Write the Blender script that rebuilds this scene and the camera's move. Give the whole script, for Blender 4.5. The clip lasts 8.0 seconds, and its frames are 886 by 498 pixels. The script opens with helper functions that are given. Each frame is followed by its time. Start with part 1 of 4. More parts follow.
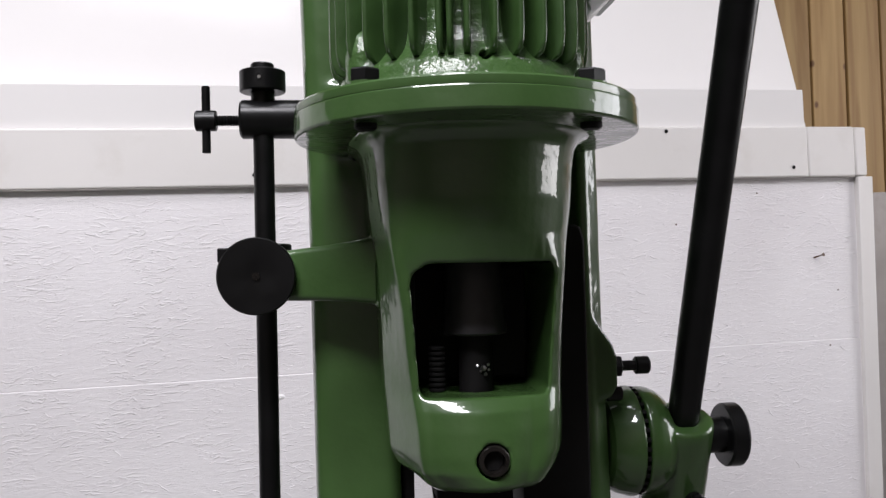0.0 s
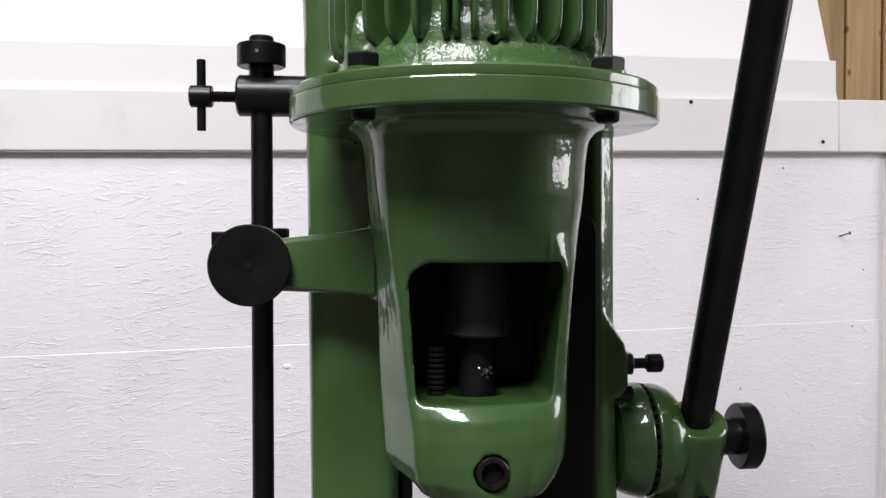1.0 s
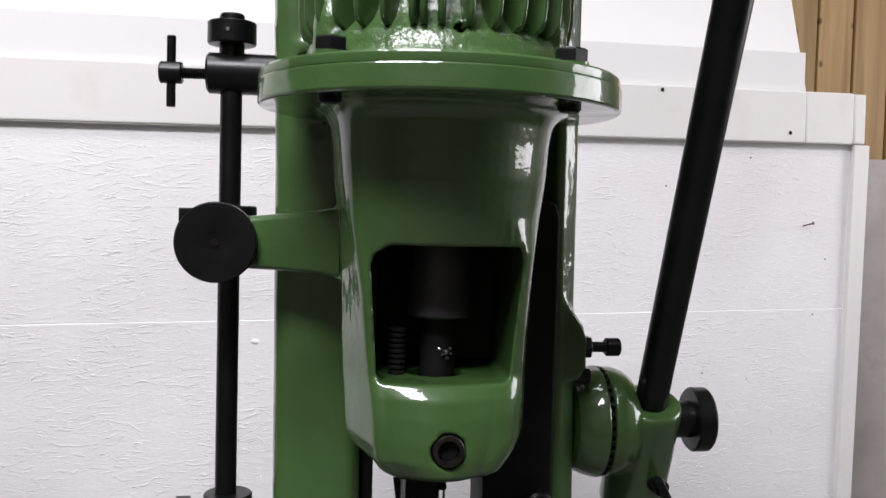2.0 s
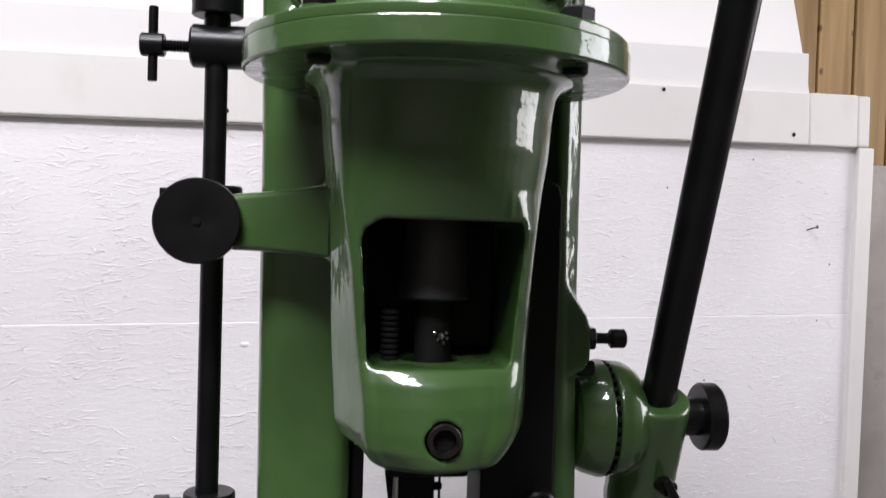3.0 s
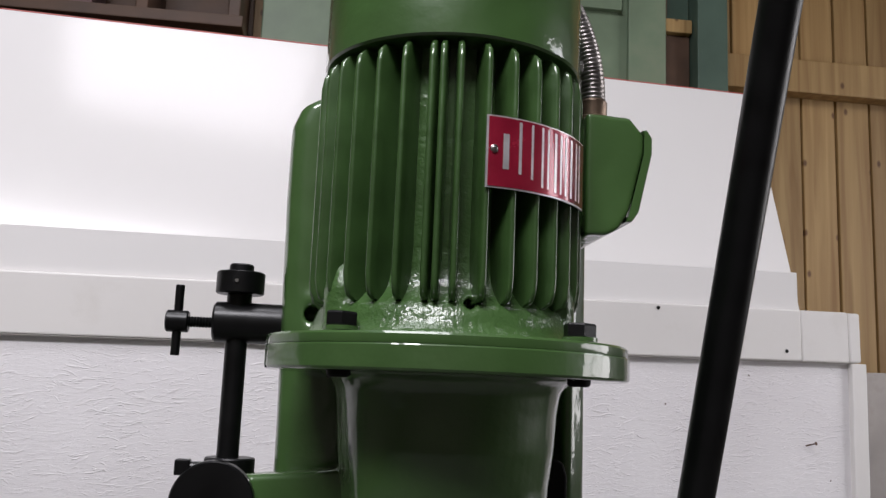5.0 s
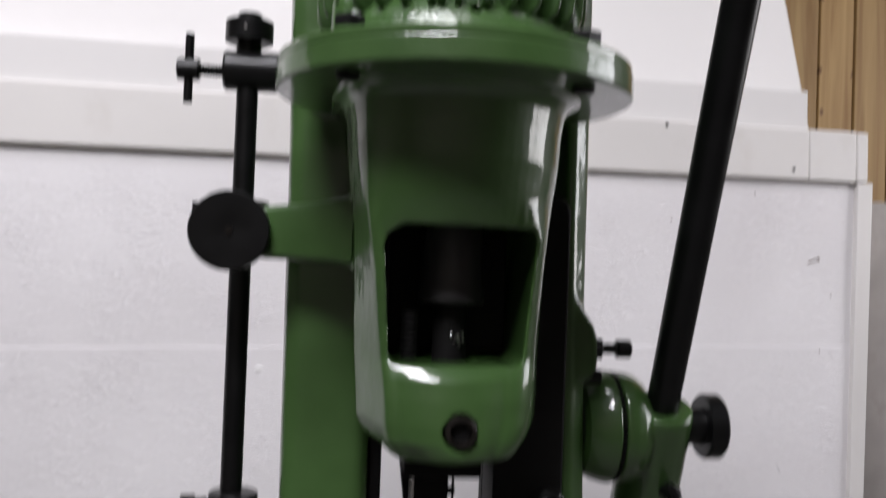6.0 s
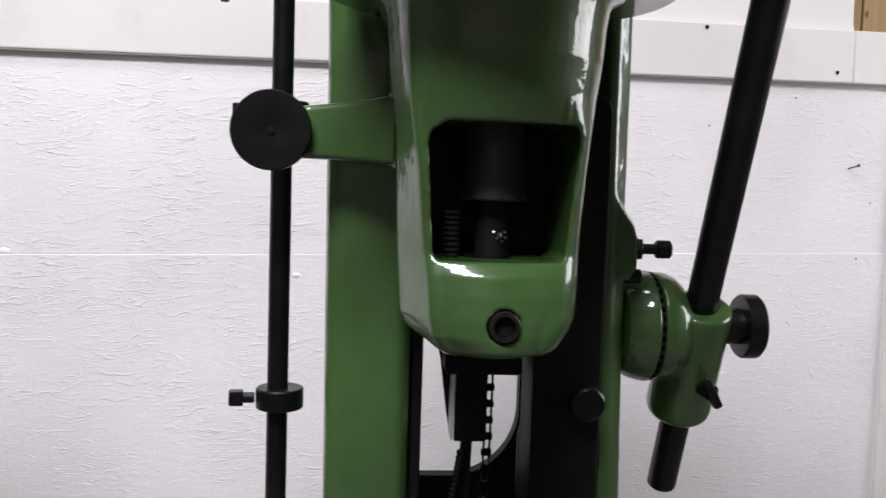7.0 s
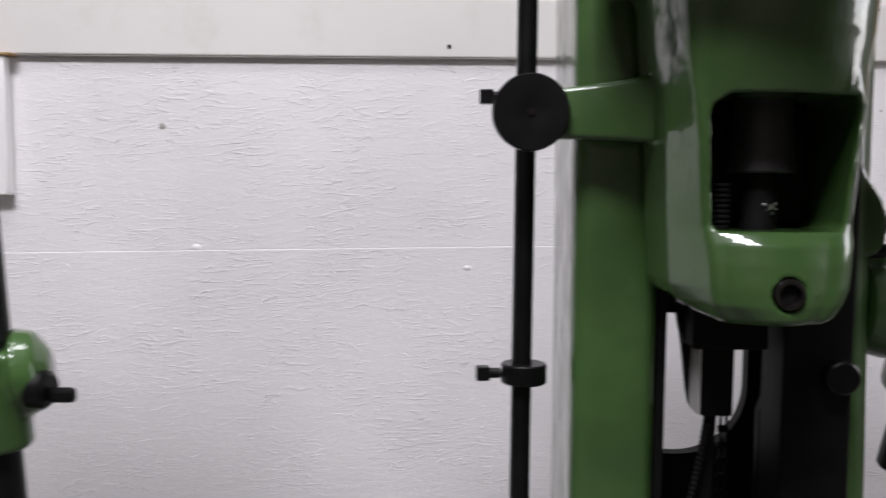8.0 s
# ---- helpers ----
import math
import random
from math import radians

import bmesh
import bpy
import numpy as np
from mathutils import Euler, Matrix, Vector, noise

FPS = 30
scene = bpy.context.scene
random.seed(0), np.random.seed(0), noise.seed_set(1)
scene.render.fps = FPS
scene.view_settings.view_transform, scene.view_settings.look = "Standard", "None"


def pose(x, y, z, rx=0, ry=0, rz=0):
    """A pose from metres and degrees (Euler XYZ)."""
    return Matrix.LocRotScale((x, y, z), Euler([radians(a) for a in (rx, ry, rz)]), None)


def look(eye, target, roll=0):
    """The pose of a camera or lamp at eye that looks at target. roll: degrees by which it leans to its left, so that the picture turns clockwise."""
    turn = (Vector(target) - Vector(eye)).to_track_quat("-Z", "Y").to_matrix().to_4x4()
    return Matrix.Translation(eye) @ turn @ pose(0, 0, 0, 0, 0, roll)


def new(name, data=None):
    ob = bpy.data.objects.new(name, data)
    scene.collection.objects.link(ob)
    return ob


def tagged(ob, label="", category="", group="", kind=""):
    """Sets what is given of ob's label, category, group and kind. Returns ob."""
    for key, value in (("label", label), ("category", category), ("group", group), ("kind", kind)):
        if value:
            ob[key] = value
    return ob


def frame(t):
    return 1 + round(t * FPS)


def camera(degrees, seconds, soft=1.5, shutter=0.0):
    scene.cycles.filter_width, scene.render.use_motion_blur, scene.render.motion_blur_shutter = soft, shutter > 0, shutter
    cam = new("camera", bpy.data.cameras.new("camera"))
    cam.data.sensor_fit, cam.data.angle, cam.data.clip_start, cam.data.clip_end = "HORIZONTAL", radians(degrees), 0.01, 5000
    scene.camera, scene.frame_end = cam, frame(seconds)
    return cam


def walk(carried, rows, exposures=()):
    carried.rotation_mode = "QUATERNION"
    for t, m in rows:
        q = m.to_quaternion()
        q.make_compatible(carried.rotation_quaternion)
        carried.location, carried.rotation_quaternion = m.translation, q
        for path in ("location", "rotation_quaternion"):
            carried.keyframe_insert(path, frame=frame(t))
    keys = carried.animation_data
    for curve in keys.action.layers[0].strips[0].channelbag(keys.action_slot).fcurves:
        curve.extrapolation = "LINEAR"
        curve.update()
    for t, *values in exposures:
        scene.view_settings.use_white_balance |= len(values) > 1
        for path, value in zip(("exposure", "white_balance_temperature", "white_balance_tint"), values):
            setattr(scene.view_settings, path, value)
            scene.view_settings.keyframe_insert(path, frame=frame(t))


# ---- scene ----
PATH = [
    (0, (-0.0930, -0.6514, 1.2575), (0.0210, 0.3417, 1.2873), -1.40),
    (0.5, (-0.0856, -0.6198, 1.2623), (0.0190, 0.3746, 1.2777), -0.63),
    (1, (-0.0767, -0.6145, 1.2877), (0.0148, 0.3810, 1.2643), 0.01),
    (1.5, (-0.0681, -0.6262, 1.2918), (0.0310, 0.3682, 1.2536), 0.65),
    (1.7, (-0.0698, -0.6302, 1.2980), (0.0409, 0.3625, 1.2493), 0.95),
    (2.8, (-0.0695, -0.5955, 1.2615), (0.0589, 0.3954, 1.2216), 2.05),
    (3, (-0.0647, -0.5887, 1.2628), (0.0599, 0.4032, 1.2350), 1.75),
    (3.2, (-0.0648, -0.5895, 1.2700), (0.0650, 0.4020, 1.2525), 1.78),
    (3.5, (-0.0648, -0.5913, 1.2663), (0.0599, 0.4008, 1.2714), 1.82),
    (4, (-0.0751, -0.6103, 1.3267), (0.0405, 0.3817, 1.3763), 1.82),
    (4.2, (-0.0769, -0.6176, 1.3440), (0.0330, 0.3724, 1.4326), 2.13),
    (4.75, (-0.0806, -0.6222, 1.3515), (0.0360, 0.3598, 1.5002), 2.30),
    (5.05, (-0.0828, -0.6247, 1.3470), (0.0401, 0.3549, 1.5060), 2.38),
    (5.3, (-0.0843, -0.6262, 1.3369), (0.0427, 0.3539, 1.4897), 2.38),
    (5.5, (-0.0874, -0.6233, 1.3147), (0.0413, 0.3591, 1.4504), 2.25),
    (5.7, (-0.0837, -0.6253, 1.2808), (0.0412, 0.3618, 1.4017), 2.19),
    (6, (-0.0770, -0.6289, 1.2376), (0.0401, 0.3640, 1.2592), 2.09),
    (6.2, (-0.0776, -0.6272, 1.2273), (0.0371, 0.3655, 1.1829), 2.18),
    (6.5, (-0.0791, -0.6242, 1.2244), (0.0311, 0.3663, 1.1427), 2.32),
    (7, (-0.0869, -0.6296, 1.2257), (0.0012, 0.3636, 1.1487), 1.86),
    (7.5, (-0.1530, -0.6299, 1.2084), (-0.0972, 0.3660, 1.1380), 1.33),
    (7.8, (-0.1935, -0.6364, 1.2031), (-0.1832, 0.3610, 1.1312), 0.72),
    (8, (-0.2183, -0.6504, 1.2015), (-0.2333, 0.3468, 1.1294), 0.64),
]
EXPOSURE = 0.04
LIGHTNESS = ((0.0, 0.06), (0.5, 0.2), (1.0, 0.3), (1.7, 0.3), (3.0, 0.34), (3.5, 0.26), (4.0, 0.1), (4.2, 0.05), (5.3, -0.25), (5.5, -0.25), (6.0, 0.0), (6.5, 0.22), (7.0, 0.32), (7.5, 0.28), (8.0, -0.03))
cam = camera(53.6, 8.0, soft=1.4, shutter=0.5)
walk(cam, [(t, look(eye, target, roll)) for t, eye, target, roll in PATH], [(t, EXPOSURE + stops, 6640, 16.0) for t, stops in LIGHTNESS])

# ---- world and light ----
world = bpy.data.worlds.new("sky")
scene.world = world
world.use_nodes = True
wn = world.node_tree.nodes
sky = wn.new("ShaderNodeTexSky")
sky.sky_type, sky.sun_disc = "NISHITA", False
sky.sun_elevation, sky.sun_rotation = radians(40), radians(150)
world.node_tree.links.new(sky.outputs["Color"], wn["Background"].inputs["Color"])
wn["Background"].inputs["Strength"].default_value = 0.1


def window_lamp(name, eye, target, width, height, watts, colour=(0.93, 0.96, 1.0)):
    """Daylight that comes in through an opening."""
    data = bpy.data.lights.new(name, "AREA")
    data.shape, data.size, data.size_y, data.energy, data.color = "RECTANGLE", width, height, watts, colour
    ob = new(name, data)
    ob.matrix_world = look(eye, target)
    return ob


window_lamp("window_light_side", (2.61, 0.1, 1.9), (0, 0.1, 1.9), 1.2, 1.5, 30, (0.96, 0.98, 1.0))
window_lamp("roof_light_rear", (-0.35, -0.15, 3.28), (-0.35, -0.15, 0), 0.85, 0.5, 18)
window_lamp("roof_light_front", (-0.72, -1.45, 3.28), (-0.72, -1.45, 0), 1.3, 0.7, 114)


# ---- materials ----
def material(name, colour, rough=0.5, metal=0.0, coat=0.0, spread=0.15, scale=8.0, grain=120.0, bump=0.05, depth=0.001, rough_spread=0.1, dirt=None, dirt_amount=0.0, dirt_scale=3.0, spec=0.5, wave=0.0, wave_scale=20.0, coat_ior=1.5):
    """A painted or metal surface with stains at a large scale and grain at a small one."""
    m = bpy.data.materials.new(name)
    m.use_nodes = True
    t = m.node_tree
    b = t.nodes["Principled BSDF"]
    co = t.nodes.new("ShaderNodeTexCoord")
    n1, n2 = t.nodes.new("ShaderNodeTexNoise"), t.nodes.new("ShaderNodeTexNoise")
    n1.inputs["Scale"].default_value, n2.inputs["Scale"].default_value = scale, grain
    n1.inputs["Detail"].default_value, n2.inputs["Detail"].default_value = 5, 3
    ramp = t.nodes.new("ShaderNodeMapRange")
    ramp.inputs["From Min"].default_value, ramp.inputs["From Max"].default_value = 0.3, 0.7
    ramp.inputs["To Min"].default_value, ramp.inputs["To Max"].default_value = 1 - spread, 1 + spread
    mul = t.nodes.new("ShaderNodeMix")
    mul.data_type, mul.blend_type = "RGBA", "MULTIPLY"
    mul.inputs["Factor"].default_value = 1
    mul.inputs["A"].default_value = (*colour, 1)
    rr = t.nodes.new("ShaderNodeMapRange")
    rr.inputs["To Min"].default_value, rr.inputs["To Max"].default_value = max(0.02, rough - rough_spread), min(1, rough + rough_spread)
    bp = t.nodes.new("ShaderNodeBump")
    bp.inputs["Strength"].default_value, bp.inputs["Distance"].default_value = bump, depth
    L = t.links.new
    for n in (n1, n2):
        L(co.outputs["Object"], n.inputs["Vector"])
    L(n1.outputs["Fac"], ramp.inputs["Value"])
    L(ramp.outputs["Result"], mul.inputs["B"])
    out = mul.outputs["Result"]
    if dirt:
        n3 = t.nodes.new("ShaderNodeTexNoise")
        n3.inputs["Scale"].default_value, n3.inputs["Detail"].default_value, n3.inputs["Roughness"].default_value = dirt_scale, 8, 0.65
        r3 = t.nodes.new("ShaderNodeMapRange")
        r3.inputs["From Min"].default_value, r3.inputs["From Max"].default_value, r3.inputs["To Max"].default_value = 0.55, 0.75, dirt_amount
        mx = t.nodes.new("ShaderNodeMix")
        mx.data_type = "RGBA"
        mx.inputs["B"].default_value = (*dirt, 1)
        L(co.outputs["Object"], n3.inputs["Vector"])
        L(n3.outputs["Fac"], r3.inputs["Value"])
        L(r3.outputs["Result"], mx.inputs["Factor"])
        L(out, mx.inputs["A"])
        out = mx.outputs["Result"]
    L(out, b.inputs["Base Color"])
    L(n1.outputs["Fac"], rr.inputs["Value"])
    L(rr.outputs["Result"], b.inputs["Roughness"])
    height = n2.outputs["Fac"]
    if wave:
        n4, sw = t.nodes.new("ShaderNodeTexNoise"), t.nodes.new("ShaderNodeMath")
        n4.inputs["Scale"].default_value, n4.inputs["Detail"].default_value = wave_scale, 1
        sw.operation, sw.inputs[1].default_value = "MULTIPLY_ADD", wave
        L(co.outputs["Object"], n4.inputs["Vector"])
        L(n4.outputs["Fac"], sw.inputs[0])
        L(height, sw.inputs[2])
        height = sw.outputs["Value"]
    L(height, bp.inputs["Height"])
    L(bp.outputs["Normal"], b.inputs["Normal"])
    if coat:
        L(bp.outputs["Normal"], b.inputs["Coat Normal"])
    b.inputs["Metallic"].default_value, b.inputs["Specular IOR Level"].default_value = metal, spec
    b.inputs["Coat Weight"].default_value, b.inputs["Coat Roughness"].default_value, b.inputs["Coat IOR"].default_value = coat, 0.04, coat_ior
    return m


GREEN = material("green_enamel", (0.040, 0.090, 0.024), rough=0.4, spec=0.25, coat=0.9, spread=0.2, scale=11, grain=60, bump=0.62, depth=0.0010, rough_spread=0.08, wave=4.5, wave_scale=17, coat_ior=1.6)
# the green enamel darkened, so the fins look as shaded as they should
FINGREEN = material("shaded_fin_enamel", (0.031, 0.070, 0.019), rough=0.42, spec=0.22, coat=0.75, spread=0.3, scale=22, grain=120, bump=0.5, depth=0.0008, rough_spread=0.1, wave=2.0, wave_scale=40)
CASTGREEN = material("lumpy_green_enamel", (0.040, 0.090, 0.024), rough=0.4, spec=0.2, coat=0.7, spread=0.2, scale=18, grain=220, bump=0.8, depth=0.0013, rough_spread=0.08, wave=1.2, wave_scale=60)
BLACK = material("black_oxide_steel", (0.0042, 0.0042, 0.0045), rough=0.33, spec=0.28, spread=0.3, scale=40, grain=500, bump=0.08, depth=0.0003)
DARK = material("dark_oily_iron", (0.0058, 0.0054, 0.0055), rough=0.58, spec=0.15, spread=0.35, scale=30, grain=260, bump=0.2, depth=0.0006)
SPINDLE = material("dull_spindle_steel", (0.031, 0.029, 0.032), rough=0.42, spec=0.5, spread=0.25, scale=60, grain=300, bump=0.05)
STEEL = material("bright_steel", (0.45, 0.44, 0.43), rough=0.3, metal=1.0, spread=0.2, scale=90, grain=600, bump=0.05)
SOCKET = material("worn_socket_steel", (0.030, 0.026, 0.024), rough=0.3, metal=0.7, spread=0.4, scale=120, grain=400, bump=0.1)
CONDUIT = material("galvanised_conduit", (0.26, 0.24, 0.23), rough=0.35, metal=0.9, spread=0.3, scale=80, grain=400, bump=0.1)
BRASS = material("tarnished_gland", (0.20, 0.14, 0.10), rough=0.4, metal=0.8, spread=0.35, scale=90, grain=300, bump=0.1)
RED = material("red_printed_plate", (0.30, 0.012, 0.035), rough=0.24, metal=0.35, coat=0.9, spread=0.15, scale=60, grain=400, bump=0.03)
ALU = material("bare_aluminium", (0.72, 0.70, 0.72), rough=0.4, metal=0.75, spread=0.15, scale=80, grain=500, bump=0.04)
WHITE = material("white_gloss_paint", (0.80, 0.785, 0.785), rough=0.42, spread=0.03, scale=4, grain=70, bump=0.12, depth=0.001, dirt=(0.46, 0.42, 0.38), dirt_amount=0.2, dirt_scale=5.0)
CREAM = material("cream_rail_paint", (0.70, 0.675, 0.655), rough=0.45, spread=0.04, scale=3, grain=60, bump=0.15, depth=0.001, dirt=(0.40, 0.34, 0.27), dirt_amount=0.22, dirt_scale=7.0)
LAMINATE = material("white_laminate", (0.76, 0.74, 0.73), rough=0.15, spec=0.26, spread=0.02, scale=2, grain=30, bump=0.02, rough_spread=0.05)
REDEDGE = material("red_board_edge", (0.45, 0.10, 0.09), rough=0.5)
SAGE = material("sage_green_paint", (0.19, 0.26, 0.17), rough=0.5, spread=0.2, scale=6, grain=80, bump=0.15, dirt=(0.30, 0.27, 0.2), dirt_amount=0.5)
SAGEDARK = material("dark_green_paint", (0.08, 0.13, 0.10), rough=0.5, spread=0.2, scale=6, grain=80, bump=0.15)
BROWN = material("dark_brown_timber", (0.10, 0.055, 0.035), rough=0.6, spread=0.3, scale=9, grain=90, bump=0.2)
GREYBOARD = material("grey_stained_board", (0.36, 0.33, 0.31), rough=0.7, spread=0.2, scale=6, grain=60, bump=0.2, dirt=(0.16, 0.13, 0.11), dirt_amount=0.7, dirt_scale=6)
CRIMSON = material("crimson_card", (0.42, 0.05, 0.07), rough=0.6)
DUSTY = material("dusty_brown_card", (0.17, 0.10, 0.10), rough=0.7)
CONCRETE = material("low_bounce_concrete", (0.11, 0.105, 0.10), rough=0.85, spread=0.2, scale=1.5, grain=60, bump=0.3)
PLASTER = material("aged_board_lining", (0.105, 0.092, 0.075), rough=0.8, spread=0.1, scale=1.5, grain=60, bump=0.2)


def osb_paint():
    """White paint over strand board: warped flakes at several angles and a fibrous grain show through as relief."""
    m = bpy.data.materials.new("painted_strand_board")
    m.use_nodes = True
    t = m.node_tree
    L = t.links.new
    b = t.nodes["Principled BSDF"]
    co = t.nodes.new("ShaderNodeTexCoord")

    def noise(vector, scale, detail, rough=0.5):
        n = t.nodes.new("ShaderNodeTexNoise")
        n.inputs["Scale"].default_value, n.inputs["Detail"].default_value, n.inputs["Roughness"].default_value = scale, detail, rough
        L(vector, n.inputs["Vector"])
        return n

    def span(value, low, high, to_low=0.0, to_high=1.0):
        r = t.nodes.new("ShaderNodeMapRange")
        r.interpolation_type = "SMOOTHSTEP"
        r.inputs["From Min"].default_value, r.inputs["From Max"].default_value = low, high
        r.inputs["To Min"].default_value, r.inputs["To Max"].default_value = to_low, to_high
        L(value, r.inputs["Value"])
        return r.outputs["Result"]

    def maths(how, p, q, r=None):
        n = t.nodes.new("ShaderNodeMath")
        n.operation = how
        for k, v in enumerate((p, q, r)):
            if v is None:
                continue
            if isinstance(v, (int, float)):
                n.inputs[k].default_value = v
            else:
                L(v, n.inputs[k])
        return n.outputs["Value"]

    # bend the strands so that none runs straight
    bend = noise(co.outputs["Object"], 16.0, 2)
    sub, warp = t.nodes.new("ShaderNodeVectorMath"), t.nodes.new("ShaderNodeVectorMath")
    sub.operation, sub.inputs[1].default_value = "SUBTRACT", (0.5, 0.5, 0.5)
    warp.operation, warp.inputs[1].default_value = "MULTIPLY_ADD", (0.03, 0.0, 0.022)
    L(bend.outputs["Color"], sub.inputs[0])
    L(sub.outputs["Vector"], warp.inputs[0])
    L(co.outputs["Object"], warp.inputs[2])

    def turned(turn, sx, sz):
        mp = t.nodes.new("ShaderNodeMapping")
        mp.vector_type = "TEXTURE"
        mp.inputs["Location"].default_value = (turn * 0.37, turn * 0.11, turn * 0.23)
        mp.inputs["Rotation"].default_value = (0, radians(turn), 0)
        mp.inputs["Scale"].default_value = (1 / sx, 1, 1 / sz)
        L(warp.outputs["Vector"], mp.inputs["Vector"])
        return mp.outputs["Vector"]

    total = None
    # thin ridges where strands lift under the paint
    for turn, sx, sz, weight, low in ((3, 34, 230, 1.0, 0.61), (-11, 38, 250, 1.0, 0.62), (-24, 44, 220, 0.9, 0.64), (17, 40, 240, 0.9, 0.64), (48, 46, 190, 0.6, 0.69)):
        ridge = span(noise(turned(turn, sx, sz), 1.0, 2.5).outputs["Fac"], low, low + 0.06)
        total = maths("MULTIPLY_ADD", ridge, weight, total if total else 0.0)
    total = maths("MULTIPLY", span(noise(co.outputs["Object"], 8.0, 3).outputs["Fac"], 0.42, 0.60, 0.08, 1.0), total)
    # flat flakes that sit at slightly different heights
    for turn, sx, sz in ((6, 22, 95), (-16, 19, 80)):
        v = t.nodes.new("ShaderNodeTexVoronoi")
        v.inputs["Scale"].default_value = 1.0
        L(turned(turn, sx, sz), v.inputs["Vector"])
        grey = t.nodes.new("ShaderNodeSeparateColor")
        L(v.outputs["Color"], grey.inputs["Color"])
        total = maths("MULTIPLY_ADD", grey.outputs["Red"], 0.26, total)
    total = maths("MULTIPLY_ADD", noise(turned(1, 60, 420), 1.0, 4, 0.6).outputs["Fac"], 0.55, total)
    total = maths("MULTIPLY_ADD", noise(co.outputs["Object"], 120, 5).outputs["Fac"], 0.40, total)
    bp = t.nodes.new("ShaderNodeBump")
    bp.inputs["Strength"].default_value, bp.inputs["Distance"].default_value = 0.55, 0.0015
    L(total, bp.inputs["Height"])
    L(bp.outputs["Normal"], b.inputs["Normal"])
    ramp = t.nodes.new("ShaderNodeValToRGB")
    ramp.color_ramp.elements[0].position, ramp.color_ramp.elements[0].color = 0.25, (0.70, 0.67, 0.68, 1)
    ramp.color_ramp.elements[1].position, ramp.color_ramp.elements[1].color = 0.6, (0.80, 0.775, 0.785, 1)
    L(noise(co.outputs["Object"], 2.4, 7).outputs["Fac"], ramp.inputs["Fac"])
    L(ramp.outputs["Color"], b.inputs["Base Color"])
    b.inputs["Roughness"].default_value = 0.55
    return m


def pine():
    """Planed pine: long grain, warm bands, dark knots; every plank differs."""
    m = bpy.data.materials.new("planed_pine")
    m.use_nodes = True
    t = m.node_tree
    L = t.links.new
    b = t.nodes["Principled BSDF"]
    co = t.nodes.new("ShaderNodeTexCoord")
    info = t.nodes.new("ShaderNodeObjectInfo")
    mv = t.nodes.new("ShaderNodeVectorMath")
    mv.operation = "ADD"
    sc = t.nodes.new("ShaderNodeMath")
    sc.operation, sc.inputs[1].default_value = "MULTIPLY", 37.0
    L(info.outputs["Random"], sc.inputs[0])
    L(co.outputs["Object"], mv.inputs[0])
    L(sc.outputs["Value"], mv.inputs[1])
    mp = t.nodes.new("ShaderNodeMapping")
    mp.inputs["Scale"].default_value = (38, 38, 1.6)
    L(mv.outputs["Vector"], mp.inputs["Vector"])
    n = t.nodes.new("ShaderNodeTexNoise")
    n.inputs["Scale"].default_value, n.inputs["Detail"].default_value, n.inputs["Distortion"].default_value = 1.0, 6, 0.6
    L(mp.outputs["Vector"], n.inputs["Vector"])
    ramp = t.nodes.new("ShaderNodeValToRGB")
    e = ramp.color_ramp.elements
    e[0].position, e[0].color = 0.3, (0.30, 0.165, 0.058, 1)
    e[1].position, e[1].color = 0.7, (0.49, 0.32, 0.135, 1)
    L(n.outputs["Fac"], ramp.inputs["Fac"])
    mk = t.nodes.new("ShaderNodeMapping")
    mk.inputs["Scale"].default_value = (11, 1, 6.5)
    L(mv.outputs["Vector"], mk.inputs["Vector"])
    v = t.nodes.new("ShaderNodeTexVoronoi")
    v.voronoi_dimensions = "2D"
    v.inputs["Scale"].default_value = 1.0
    sx, cx = t.nodes.new("ShaderNodeSeparateXYZ"), t.nodes.new("ShaderNodeCombineXYZ")
    L(mk.outputs["Vector"], sx.inputs["Vector"])
    L(sx.outputs["X"], cx.inputs["X"])
    L(sx.outputs["Z"], cx.inputs["Y"])
    L(cx.outputs["Vector"], v.inputs["Vector"])
    kr = t.nodes.new("ShaderNodeMapRange")
    kr.inputs["From Min"].default_value, kr.inputs["From Max"].default_value = 0.035, 0.085
    kr.inputs["To Min"].default_value, kr.inputs["To Max"].default_value = 0.85, 0.0
    L(v.outputs["Distance"], kr.inputs["Value"])
    pick, sc2, gate = t.nodes.new("ShaderNodeMath"), t.nodes.new("ShaderNodeSeparateColor"), t.nodes.new("ShaderNodeMath")
    pick.operation, pick.inputs[1].default_value, gate.operation = "GREATER_THAN", 0.68, "MULTIPLY"
    L(v.outputs["Color"], sc2.inputs["Color"])
    L(sc2.outputs["Red"], pick.inputs[0])
    L(kr.outputs["Result"], gate.inputs[0])
    L(pick.outputs["Value"], gate.inputs[1])
    mx = t.nodes.new("ShaderNodeMix")
    mx.data_type = "RGBA"
    mx.inputs["B"].default_value = (0.10, 0.035, 0.015, 1)
    L(gate.outputs["Value"], mx.inputs["Factor"])
    L(ramp.outputs["Color"], mx.inputs["A"])
    hv = t.nodes.new("ShaderNodeHueSaturation")
    vr = t.nodes.new("ShaderNodeMapRange")
    vr.inputs["To Min"].default_value, vr.inputs["To Max"].default_value = 0.75, 1.15
    L(info.outputs["Random"], vr.inputs["Value"])
    L(vr.outputs["Result"], hv.inputs["Value"])
    L(mx.outputs["Result"], hv.inputs["Color"])
    L(hv.outputs["Color"], b.inputs["Base Color"])
    bp = t.nodes.new("ShaderNodeBump")
